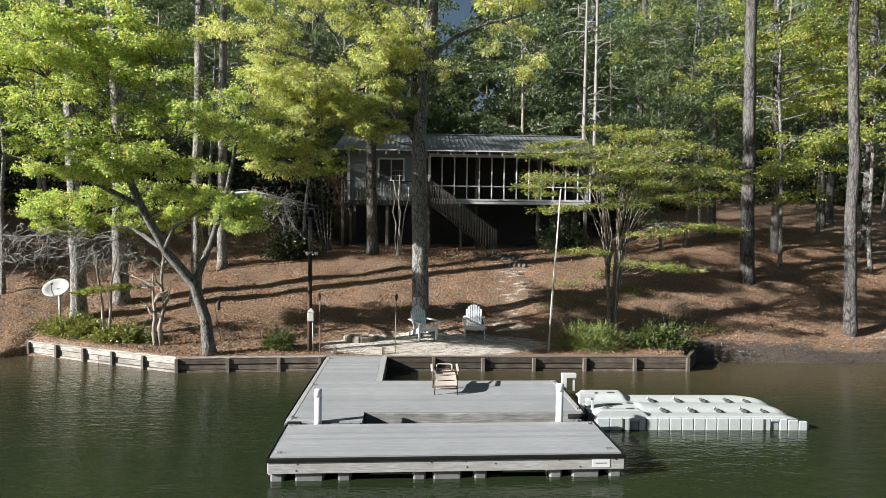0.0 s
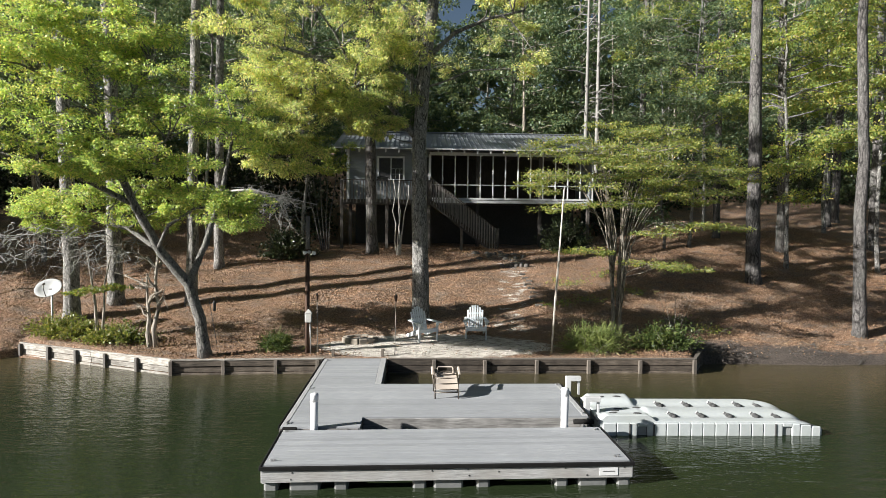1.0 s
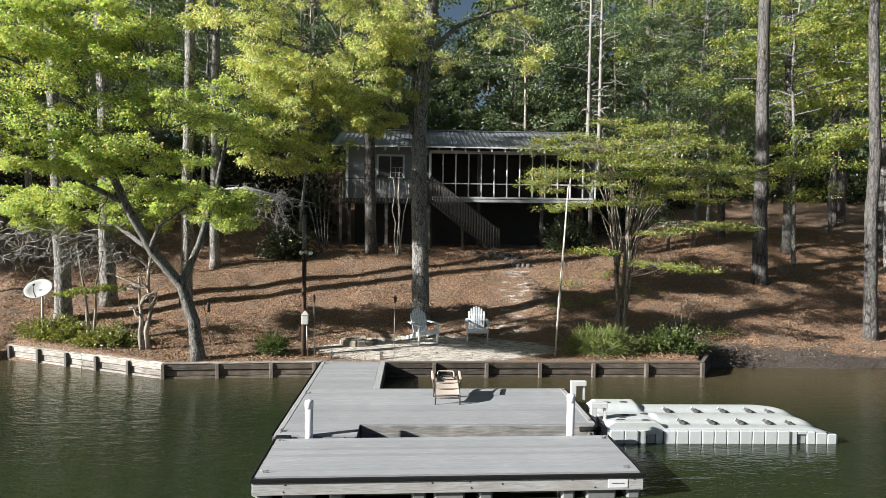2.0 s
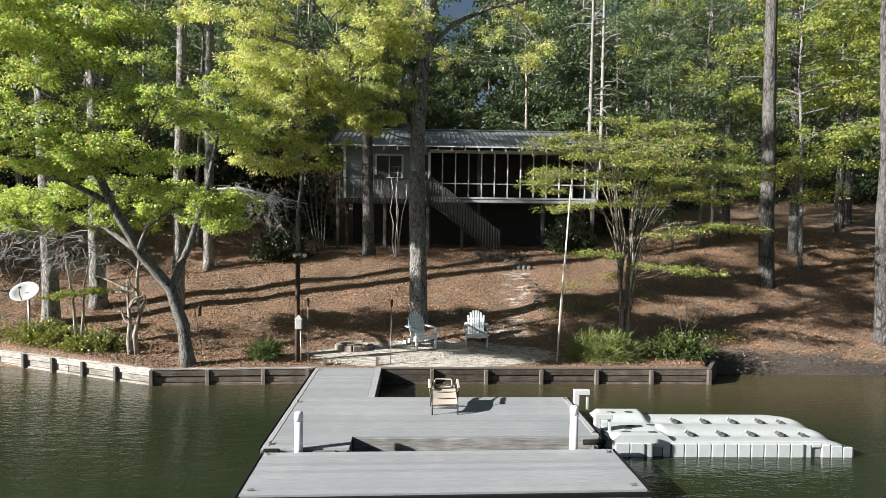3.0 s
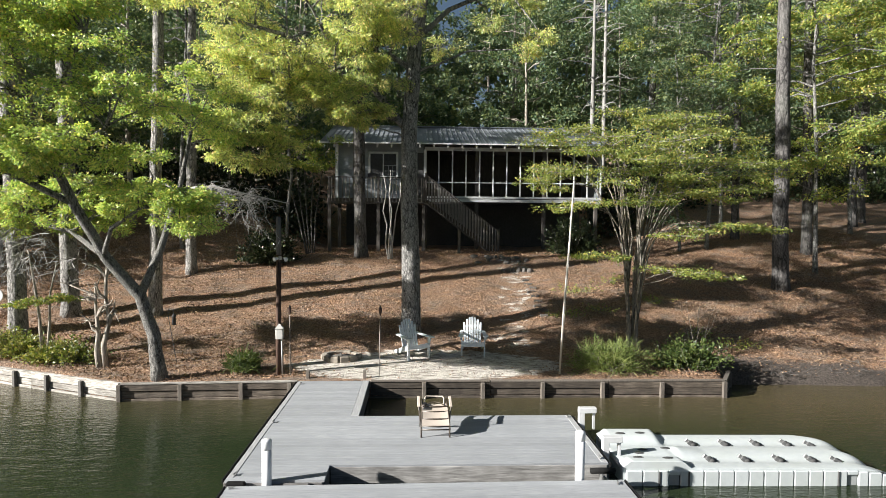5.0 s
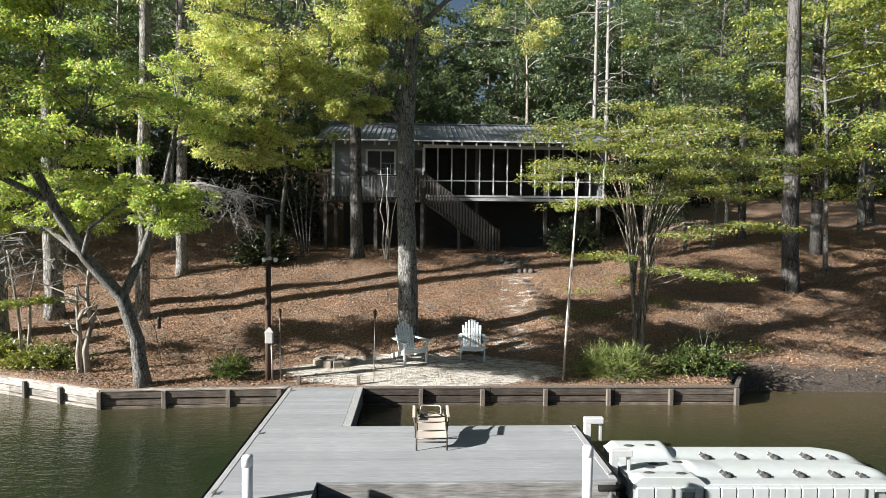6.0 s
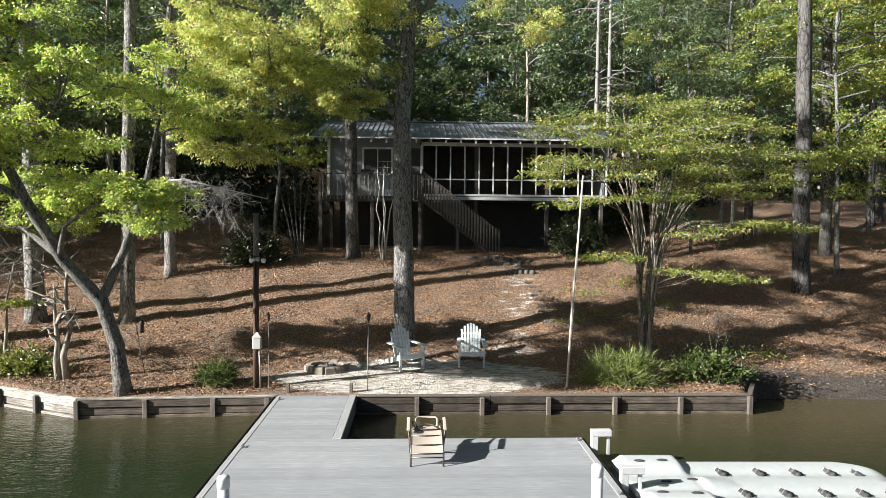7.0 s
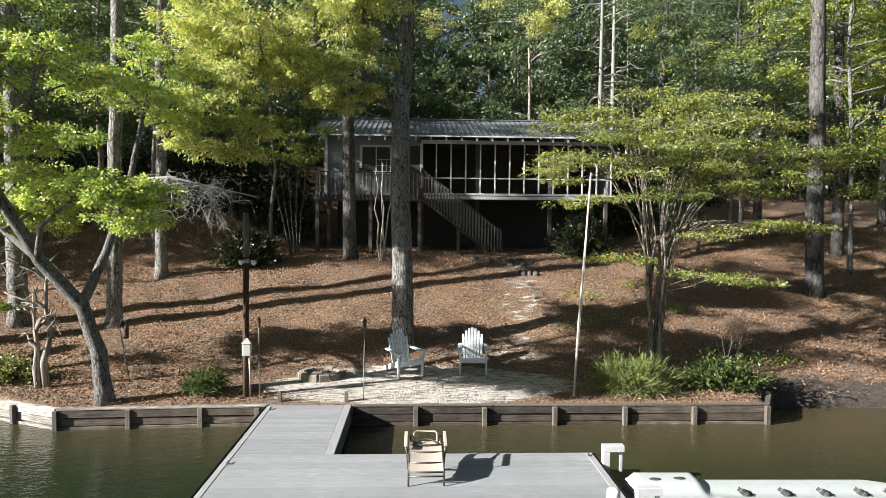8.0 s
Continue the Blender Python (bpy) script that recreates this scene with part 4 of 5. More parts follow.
def satellite_dish():
    x, y = -10.1, 18.45
    z = gz1(x, y)
    root = thing("satellite_dish", "old grey oval satellite dish on a pole among shrubs", "satellite dish", pose(x, y, z))
    part("mast", Geo().tube([(0, 0, -0.3), (0, 0, 1.25)], 0.03, 10), METAL, root)
    prof = [(0.0, 0.0), (0.15, 0.012), (0.3, 0.05), (0.42, 0.098), (0.43, 0.105), (0.415, 0.112), (0.3, 0.066), (0.15, 0.028), (0.0, 0.016)]
    m = pose(-0.03, -0.06, 1.30, 50, 0, 12) @ pose(0, 0, 0, 0, 0, 0) @ Matrix.Diagonal((0.86, 0.74, 0.9, 1)) @ pose(0, 0, 0, 0, -8, 0)
    reflector = part("reflector", Geo().lathe((0, 0, 0), prof, 32), DISHGREY, root, at=m)
    part("feed_arm", Geo().tube([(0.0, -0.40, 0.08), (0.0, -0.28, 0.3), (0.0, -0.1, 0.42)], 0.014, 6), TUBE, reflector)
    part("feed_horn", Geo().tube([(0.0, -0.1, 0.42), (0.0, -0.03, 0.36)], 0.035, 8), TUBE, reflector)
    part("bracket", Geo().box((0, -0.03, 1.25), (0.09, 0.12, 0.16), None, 0.01), METAL, root)


satellite_dish()


def garden_hook():
    x, y = -5.3, 17.4
    root = thing("garden_hook", "thin black garden hook with a hanging feeder", "garden hook", pose(x, y, gz1(x, y)))
    part("stake", Geo().tube([(0.22, 0, -0.1), (0.1, 0, 0.6), (0.0, 0, 1.2), (0.04, 0, 1.34), (0.13, 0, 1.32), (0.14, 0, 1.25)], 0.009, 6), SEAM, root)
    part("feeder", Geo().lathe((0.14, 0, 0.94), [(0.0, 0.0), (0.045, 0.01), (0.04, 0.2), (0.06, 0.21), (0.01, 0.3)], 10), SEAM, root)


garden_hook()
for sx in (-1.78, -0.5):
    tagged(part("stake", Geo().box((0, 0, 0.04), (0.07, 0.07, 0.3), None, 0.008), POSTWOOD, at=pose(sx, 16.32, gz1(sx, 16.32))),
           "short grey wooden stake at the head of the walkway", "stake", "stakes at the walkway")
for k in range(16):
    sx, sy = 3.0 + rng.uniform(-0.5, 1.9), 25.2 + rng.uniform(-0.5, 0.5)
    s = rng.uniform(0.07, 0.15)
    g = Geo().lathe((0, 0, 0), [(s * 1.0, -0.05), (s * 1.05, 0.02), (s * 0.8, 0.06), (s * 0.4, 0.08), (0, 0.085)], 9)
    tagged(part("step_stone", g, DARKSTONE, at=pose(sx, sy, gz1(sx, sy), 0, 0, rng.uniform(0, 90)) @ Matrix.Diagonal((1.2, 0.8, 1, 1))),
           "rough grey stone half sunk at the foot of the stair", "stone", "stones below the stair")

for k in range(9):
    sx, sy = 4.42 + 0.07 * math.sin(2.3 * k), 20.3 + 0.37 * k + 0.05 * math.sin(5.0 * k)
    g = Geo().box((0, 0, 0.0), (0.26 + 0.08 * math.sin(3.1 * k), 0.09, 0.11), Matrix.Rotation(0.3 * math.sin(4.0 * k), 3, "Z"), 0.025)
    tagged(part("path_step", g, DARKSTONE, at=pose(sx, sy, gz1(sx, sy))),
           "rough dark stone step sunk in the worn path", "step", "steps of the path")
for k in range(6):
    sx, sy = 3.7 + 0.19 * k, 24.0 + 0.06 * math.sin(7 * k)
    s = 0.085 + 0.02 * math.sin(3 * k)
    g = Geo().lathe((0, 0, 0), [(s, -0.05), (s * 1.1, 0.04), (s * 0.85, 0.1), (s * 0.3, 0.12), (0, 0.12)], 8)
    tagged(part("edging_stone", g, DARKSTONE, at=pose(sx, sy, gz1(sx, sy), 0, 0, 40 * k)),
           "small rough stone in a row across the path", "stone", "edging stones of the path")


# ---- the house ----
def house():
    root = thing("lake_house", "grey lake house on posts with screened porch and metal roof", "house")
    L, R, F, EAVE, FLOOR = -2.9, 8.9, 29.9, 7.35, 5.0
    part("left_wall", Geo().box((-0.95, 30.1, 6.2), (3.9, 0.15, 2.5), None, 0.01), SIDING, root)
    for k in range(15):
        part("siding_board", Geo().box((-0.95, 30.015, 5.06 + 0.163 * k), (3.88, 0.022, 0.156), Matrix.Rotation(0.06, 3, "X"), 0.004), SIDING, root)
    part("end_wall", Geo().box((L + 0.02, 33.5, 6.2), (0.15, 6.9, 2.5), None, 0.01), SIDING, root)
    part("end_wall", Geo().box((R, 33.5, 6.2), (0.15, 6.9, 2.5), None, 0.01), SIDING, root)
    part("back_wall", Geo().box((3.0, 37.0, 6.2), (11.7, 0.15, 2.5), None, 0.01), SIDING, root)
    # Porch inside: its shade is put into the dark board colour.
    part("porch_wall", Geo().box((4.95, 33.0, 6.2), (7.8, 0.12, 2.4), None, 0.01), SHADEBOARD, root, "inner wall of the porch, darkened for shade")
    part("porch_ceiling", Geo().box((4.95, 31.5, 7.28), (7.8, 3.1, 0.05), None, 0.01), SHADEBOARD, root)
    part("partition", Geo().box((1.0, 31.5, 6.15), (0.12, 3.0, 2.3), None, 0.01), SHADEBOARD, root)
    part("floor_slab", Geo().box((3.0, 33.4, FLOOR - 0.08), (11.8, 7.0, 0.14), None, 0.01), HOUSEWOOD, root)
    part("rim_joist", Geo().box((4.95, F - 0.05, FLOOR - 0.08), (7.9, 0.06, 0.13), None, 0.008), TRIM, root, "white painted rim board")
    part("corner_trim", Geo().box((L + 0.04, 29.98, 6.2), (0.12, 0.12, 2.48), None, 0.006), TRIM, root)
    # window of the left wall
    win = part("window", Geo().box((-0.84, 30.0, 6.46), (1.2, 0.06, 1.0), None, 0.008), SHADEGREY, root, "dark window with white frame")
    for c, s in (((-1.44, 29.98, 6.46), (0.09, 0.06, 1.1)), ((-0.22, 29.98, 6.46), (0.09, 0.06, 1.1)), ((-0.83, 29.98, 7.0), (1.3, 0.06, 0.09)),
                 ((-0.83, 29.975, 5.92), (1.32, 0.09, 0.09)), ((-0.83, 29.97, 6.46), (0.05, 0.05, 0.98))):
        part("frame_bar", Geo().box(c, s, None, 0.006), TRIM, win)
    # White bars stand in for a pale lattice reflected low in the pane.
    for k in range(2):
        part("muntin", Geo().box((-0.61 + 0.2 * k, 29.966, 6.2), (0.018, 0.02, 0.46), None, 0.003), TRIM, win)
    for z in (6.2, 6.45):
        part("muntin", Geo().box((-0.53, 29.964, z), (0.54, 0.02, 0.018), None, 0.003), TRIM, win)
    part("door", Geo().box((0.62, 30.0, 6.02), (0.75, 0.05, 2.0), None, 0.01), SHADEGREY, root)
    # screened porch: studs and rails
    part("header", Geo().box((4.95, F - 0.02, 7.19), (7.9, 0.12, 0.15), None, 0.008), TRIM, root)
    part("sill_rail", Geo().box((4.95, F - 0.02, FLOOR + 0.06), (7.9, 0.1, 0.09), None, 0.006), TRIM, root)
    part("mid_rail", Geo().box((4.95, F, 5.72), (7.86, 0.05, 0.05), None, 0.004), TRIM, root)
    for k in range(14):
        part("stud", Geo().box((1.02 + 0.604 * k, F - 0.03, 6.1), (0.055 if k else 0.12, 0.06, 2.1), None, 0.004), TRIM, root)
    for x in (3.33, 6.35):
        part("porch_post", Geo().box((x, F + 0.12, 6.1), (0.14, 0.12, 2.1), None, 0.006), HOUSEWOOD, root)
    for k in range(20):
        part("rafter_tail", Geo().box((-3.2 + 0.614 * k + 0.3, 29.55, 7.31), (0.06, 0.6, 0.14), Matrix.Rotation(0.3, 3, "X"), 0.004), TRIM, root)
    # roof: two metal slopes of ribbed sheets
    ridge_y, ridge_z, eave_y = 33.9, 8.70, 29.25
    rise = math.atan2(ridge_z - EAVE, ridge_y - eave_y)
    n = 14
    for side, ey in ((1, eave_y), (-1, 2 * ridge_y - eave_y)):
        for k in range(n):
            x0, x1 = -3.5 + 12.9 * k / n, -3.5 + 12.9 * (k + 1) / n
            dz = rng.uniform(-0.006, 0.006)
            g = Geo().beam((0.5 * (x0 + x1), ey, EAVE + dz), (0.5 * (x0 + x1), ridge_y, ridge_z + dz), x1 - x0 - 0.004, 0.03)
            for rib in (0.03, 0.28, 0.53, 0.78):
                xr = x0 + rib * (x1 - x0)
                g.beam((xr, ey - 0.02, EAVE + 0.026), (xr, ridge_y, ridge_z + 0.026), 0.04, 0.032)
            part("roof_sheet", g, ROOF, root)
    part("ridge_cap", Geo().box((2.95, ridge_y, ridge_z + 0.04), (12.95, 0.3, 0.05), None, 0.02), ROOF, root)
    part("gutter_board", Geo().box((2.95, eave_y - 0.03, EAVE - 0.015), (12.95, 0.03, 0.055), None, 0.006), TRIM, root, "white eave board")
    for x in (L, R):
        part("gable", Geo().add([(x, eave_y + 0.5, EAVE), (x, 2 * ridge_y - eave_y - 0.5, EAVE), (x, ridge_y, ridge_z - 0.08), (x + 0.1, eave_y + 0.5, EAVE), (x + 0.1, 2 * ridge_y - eave_y - 0.5, EAVE), (x + 0.1, ridge_y, ridge_z - 0.08)],
                                [[0, 1, 2], [5, 4, 3], [0, 3, 4, 1], [1, 4, 5, 2], [2, 5, 3, 0]]), SIDING, root)
    # under the floor: the wall's colour is darkened to hold the shade there
    part("basement_wall", Geo().box((3.0, 33.2, 3.7), (11.6, 0.2, 2.5), None, 0.01), SHADEGREY, root, "block wall under the floor, darkened for shade")
    for x in (-2.75, 1.05, 3.33, 6.35, 8.7):
        part("support_post", Geo().box((x, F + 0.1, 3.7), (0.15, 0.15, 2.5), None, 0.008), HOUSEWOOD, root)
    return root


house()


def balustrade(root, a, b, low, high, step=0.125):
    """Rails and balusters from a to b at heights low and high above the line."""
    a, b = Vector(a), Vector(b)
    up = Vector((0, 0, 1))
    part("top_rail", Geo().beam(a + up * high, b + up * high, 0.09, 0.04), HOUSEWOOD, root)
    part("bottom_rail", Geo().beam(a + up * low, b + up * low, 0.05, 0.06), HOUSEWOOD, root)
    n = max(2, int((b - a).length / step))
    for k in range(1, n):
        p = a.lerp(b, k / n)
        part("baluster", Geo().box(p + up * (0.5 * (low + high)), (0.04, 0.035, high - low), None, 0.003), RAILWOOD, root)


def house_deck():
    root = thing("entry_deck", "weathered wooden entry deck with railing beside the porch", "deck")
    x0, x1, y0, y1, z = -3.05, 1.0, 28.5, 29.86, 4.95
    for k in range(10):
        y = y0 + (k + 0.5) * (y1 - y0) / 10
        part("deck_board", Geo().box((0.5 * (x0 + x1), y, z - 0.02), (x1 - x0, 0.128, 0.035), None, 0.004), HOUSEWOOD, root)
    part("rim_board", Geo().box((0.5 * (x0 + x1), y0, z - 0.14), (x1 - x0, 0.05, 0.22), None, 0.006), HOUSEWOOD, root)
    part("rim_board", Geo().box((x0, 0.5 * (y0 + y1), z - 0.14), (0.05, y1 - y0, 0.22), None, 0.006), HOUSEWOOD, root)
    for x in (x0 + 0.06, -0.95, x1 - 0.05):
        part("deck_post", Geo().box((x, y0 + 0.07, 3.75), (0.14, 0.14, 2.5), None, 0.008), HOUSEWOOD, root)
        part("rail_post", Geo().box((x, y0 - 0.03, z + 0.38), (0.09, 0.09, 1.0), None, 0.006), HOUSEWOOD, root)
    balustrade(root, (x0, y0 - 0.05, z), (x1, y0 - 0.05, z), -0.18, 0.86, 0.15)
    balustrade(root, (x0, y0, z), (x0, y1, z), 0.1, 0.86)
    part("boxed_planter", Geo().box((-1.15, 28.6, z + 0.95), (0.5, 0.2, 0.16), None, 0.02), SHADEGREY, root)


def stair():
    root = thing("outdoor_stair", "dark weathered open wooden stair with balusters down from the deck", "stair")
    top, foot = Vector((1.05, 28.55, 4.93)), Vector((4.1, 28.55, 2.6))
    n = 12
    # Stringers and treads take the dark boards, so baluster gaps read as shade.
    for y in (28.42, 29.22):
        part("stringer", Geo().beam((top.x, y, top.z - 0.1), (foot.x, y, foot.z - 0.0), 0.045, 0.2), SHADEBOARD, root)
    for k in range(n):
        u = (k + 0.5) / n
        part("tread", Geo().box((top.x + u * (foot.x - top.x), 28.82, top.z + (k + 1) / (n + 1) * (foot.z - top.z)), (0.28, 0.78, 0.04), None, 0.004), SHADEBOARD, root)
    for y in (28.33, 29.32):
        balustrade(root, (top.x, y, top.z), (foot.x, y, foot.z), -0.16, 1.0, 0.15)
        for p in (top, foot):
            part("newel_post", Geo().box((p.x, y, p.z + 0.5), (0.09, 0.09, 1.15), None, 0.006), HOUSEWOOD, root)
    part("mid_support", Geo().box((2.45, 28.4, 3.2), (0.12, 0.12, 1.3), None, 0.006), POSTWOOD, root)


house_deck()
stair()

# ---- trees ----
def tree(name, label, limbs, radii, bark, pads, leafmat, leaf, width, tufts, per, droop, flat=0.45, twig_share=0.5, branch=0.035, group="", reach=1.0):
    """limbs: polylines of points, the trunk first; radii: (foot, tip) of each limb."""
    x, y, z = limbs[0][0]
    root = thing(name, label, "tree", pose(x, y, z), group)
    at = Matrix.Translation((-x, -y, -z))
    fine = [dense(l, 0.35) for l in limbs]
    for k, (l, (r0, r1)) in enumerate(zip(fine, radii)):
        g = Geo()
        pts, rad = [], []
        for i, p in enumerate(l):
            u = i / max(1, len(l) - 1)
            r = r0 + (r1 - r0) * u
            if k == 0:
                r *= 1 + 0.3 * math.exp(-(p[2] - z) / 0.28)
            pts.append(Vector(p) + (Vector(rng.normal(scale=0.04 * r, size=3)) if 0 < i < len(l) - 1 else Vector()))
            rad.append(r * rng.uniform(0.98, 1.02))
        g.tube(pts, rad, 14 if k == 0 else 8)
        part("trunk" if k == 0 else "limb", g, bark, root, at=at)
    if len(pads):
        g = Geo()
        branch_out(g, fine, pads, branch)
        tagged(part("branch_mass", g, bark, root, at=at), kind="stuff")
        g = Geo()
        (centres, ways, sizes, faces), tw = crown(pads, tufts, per, leaf, droop, flat, reach)
        twig_geo(g, tw, 0.0, twig_share, 0.009)
        tagged(part("twig_mass", g, TWIG, root, at=at), kind="stuff")
        part("crown", leaf_mesh("crown", centres, ways, sizes, width, leafmat, faces=faces), leafmat, root, at=at)
    return root


def foot(x, y, lean=(0, 0), height=14.0, wob=0.035, n=9):
    z = gz1(x, y) - 0.12
    return [(x + lean[0] * u + (rng.normal(scale=wob) if 0 < k < n - 1 else 0), y + lean[1] * u, z + height * u) for k, u in enumerate(np.linspace(0, 1, n))]


# the leaning water oak at the corner of the wall
base = gz1(-5.05, 16.3) - 0.1
limbs = [[(-5.05, 16.3, base), (-5.18, 16.3, 1.4), (-5.45, 16.25, 2.3), (-6.05, 16.0, 3.15), (-6.5, 15.6, 4.3), (-6.85, 15.1, 5.6), (-7.2, 14.8, 7.4)],
         [(-5.45, 16.25, 2.3), (-5.1, 16.5, 3.3), (-4.75, 16.7, 4.6), (-4.5, 16.8, 6.0)],
         [(-6.5, 15.6, 4.3), (-7.5, 15.1, 4.9), (-8.6, 14.7, 5.3), (-9.8, 14.5, 5.6)],
         [(-6.05, 16.0, 3.15), (-7.1, 16.6, 3.7), (-8.4, 17.1, 3.95), (-9.8, 17.4, 3.8)],
         [(-6.1, 16.0, 3.2), (-5.5, 15.1, 3.8), (-4.7, 14.6, 4.2), (-3.9, 14.4, 4.3)],
         [(-6.85, 15.1, 5.6), (-6.2, 14.6, 6.5), (-5.5, 14.2, 7.4)],
         [(-6.7, 15.3, 4.9), (-6.0, 14.7, 5.4), (-5.2, 14.3, 5.7)],
         [(-7.0, 15.0, 6.3), (-7.9, 14.6, 6.9), (-8.6, 14.4, 7.8)]]
pads = (scatter_pads((-7.1, 14.1, 6.75), (3.1, 0.9, 1.9), 42, 0.54, hollow=0.35) + scatter_pads((-8.2, 17.3, 4.25), (2.5, 0.6, 0.75), 25, 0.48, hollow=0.1) + scatter_pads((-5.6, 17.4, 4.4), (1.3, 0.5, 0.5), 10, 0.42, hollow=0.1)
        + scatter_pads((-7.4, 14.6, 8.2), (2.3, 0.8, 0.8), 13, 0.5, hollow=0.1) + scatter_pads((-6.5, 14.5, 5.25), (2.1, 0.6, 0.55), 15, 0.48, hollow=0.1) + scatter_pads((-4.9, 14.7, 4.5), (0.7, 0.4, 0.4), 5, 0.4, hollow=0.1)
        + scatter_pads((-3.9, 14.4, 4.25), (0.75, 0.4, 0.45), 7, 0.42) + scatter_pads((-4.6, 16.9, 6.4), (1.3, 1.0, 1.2), 11, 0.52))
tree("water_oak", "leaning water oak with grey trunk and yellow-green leaf sprays", limbs,
     [(0.155, 0.05), (0.1, 0.04), (0.07, 0.025), (0.065, 0.02), (0.055, 0.02), (0.045, 0.015), (0.045, 0.015), (0.04, 0.015)], BARK_WATER, pads, LEAF_LEFT, 0.066, 0.25, 15, 76, 0.15, flat=0.34, twig_share=1.0, reach=1.05)

# the large oak behind the chairs
base = gz1(0.52, 19.35) - 0.12
limbs = [[(0.52, 19.35, base), (0.5, 19.35, 2.2), (0.45, 19.35, 4.7), (0.43, 19.35, 6.5), (0.58, 19.4, 8.8), (0.8, 19.4, 10.3), (0.95, 19.5, 13.0)],
         [(0.43, 19.35, 6.4), (-0.5, 19.2, 7.5), (-1.5, 19.0, 8.3), (-2.8, 18.8, 8.8), (-4.2, 18.5, 9.1)],
         [(0.5, 19.35, 8.1), (-0.1, 19.2, 8.45), (-0.8, 19.0, 8.3), (-1.8, 18.6, 7.7), (-2.9, 18.2, 7.3)],
         [(0.6, 19.4, 8.9), (1.5, 19.6, 9.8), (2.6, 19.7, 10.3), (3.7, 19.8, 10.6)],
         [(0.7, 19.4, 9.6), (-0.3, 19.2, 10.6), (-1.8, 19.0, 11.2), (-3.2, 18.8, 11.4)],
         [(-1.5, 19.0, 8.3), (-2.0, 18.2, 9.3), (-2.6, 17.6, 10.0)],
         [(-1.8, 18.6, 7.7), (-2.7, 18.3, 7.3), (-3.3, 18.1, 6.6), (-3.6, 18.0, 5.7)],
         [(-2.8, 18.8, 8.8), (-3.7, 18.4, 8.3), (-4.3, 18.1, 7.5)]]
pads = (scatter_pads((-2.4, 18.6, 9.4), (4.0, 2.0, 2.5), 54, 0.58, hollow=0.3) + scatter_pads((-3.6, 18.0, 6.5), (1.15, 0.8, 1.6), 22, 0.45, hollow=0.3) + scatter_pads((-1.7, 18.6, 7.9), (1.4, 0.9, 0.8), 9, 0.46)
        + scatter_pads((3.1, 19.8, 9.9), (2.4, 2.0, 2.0), 15, 0.52) + scatter_pads((-0.6, 19.9, 12.6), (4.4, 2.6, 1.4), 14, 0.65)
        + scatter_pads((-0.7, 18.5, 8.5), (0.9, 0.6, 1.2), 9, 0.42, hollow=0.1)
        + scatter_pads((-0.95, 18.5, 6.75), (0.8, 0.5, 0.5), 8, 0.34, hollow=0.2) + scatter_pads((-2.0, 18.3, 7.2), (0.8, 0.6, 0.6), 7, 0.4, hollow=0.1))
pads = [p for p in pads if math.hypot(p[0] - 1.6, p[2] - 10.0) > 0.95]
tree("willow_oak", "tall willow oak with straight furrowed trunk and wide yellow-green crown", limbs,
     [(0.27, 0.15), (0.1, 0.035), (0.075, 0.03), (0.08, 0.03), (0.07, 0.03), (0.05, 0.02), (0.045, 0.012), (0.04, 0.015)], BARK_OAK, pads, LEAF_OAK, 0.088, 0.15, 15, 74, 0.4, flat=0.45, twig_share=1.0, reach=1.05)

# the many-stemmed crape myrtle on the bank
bx, by = 6.42, 18.45
base = gz1(bx, by) - 0.1
limbs, radii, tops = [], [], []
for ox, oy in ((-0.1, 0.0), (0.05, 0.08), (0.09, -0.06)):
    tip = (bx + 1.25 * ox - 0.03, by + 1.2 * oy, 2.1 + 0.8 * ox)
    limbs.append([(bx + ox, by + oy, base), (bx + 0.9 * ox - 0.03, by + oy, 1.2), tip, (tip[0] + 0.8 * ox, tip[1] + oy, tip[2] + 1.0)])
    radii.append((0.066, 0.028))
    tops.append(tip)
for k in range(30):
    a = 2.4 * k
    r = 0.3 + 1.9 * rng.uniform(0.1, 1)
    tx, ty, tz = tops[0 if math.cos(a) < -0.2 else 1 + k % 2]
    low = tz - 0.1 - 0.9 * (k % 3 == 0) + 0.3 * (k % 4)
    end = Vector((tx + 0.95 * r * math.cos(a), ty - 0.25 + 0.6 * r * math.sin(a), 6.5 - 0.28 * r + rng.uniform(-0.6, 0.4)))
    stem = [(tx, ty, low)]
    for u in (0.2, 0.4, 0.6, 0.8, 1.0):
        bow = u ** 2.0
        stem.append((tx + bow * (end.x - tx) + rng.normal(scale=0.045), ty + bow * (end.y - ty) + rng.normal(scale=0.04), low + u * (end.z - low)))
    limbs.append(stem)
    radii.append((0.026 + 0.012 * (k % 3 == 0), 0.006))
pads = [(a, b, c - 0.035 * (a - 6.5) ** 2, r) for a, b, c, r in scatter_pads((6.6, 17.9, 5.75), (3.3, 1.7, 1.15), 54, 0.58, hollow=0.1)]
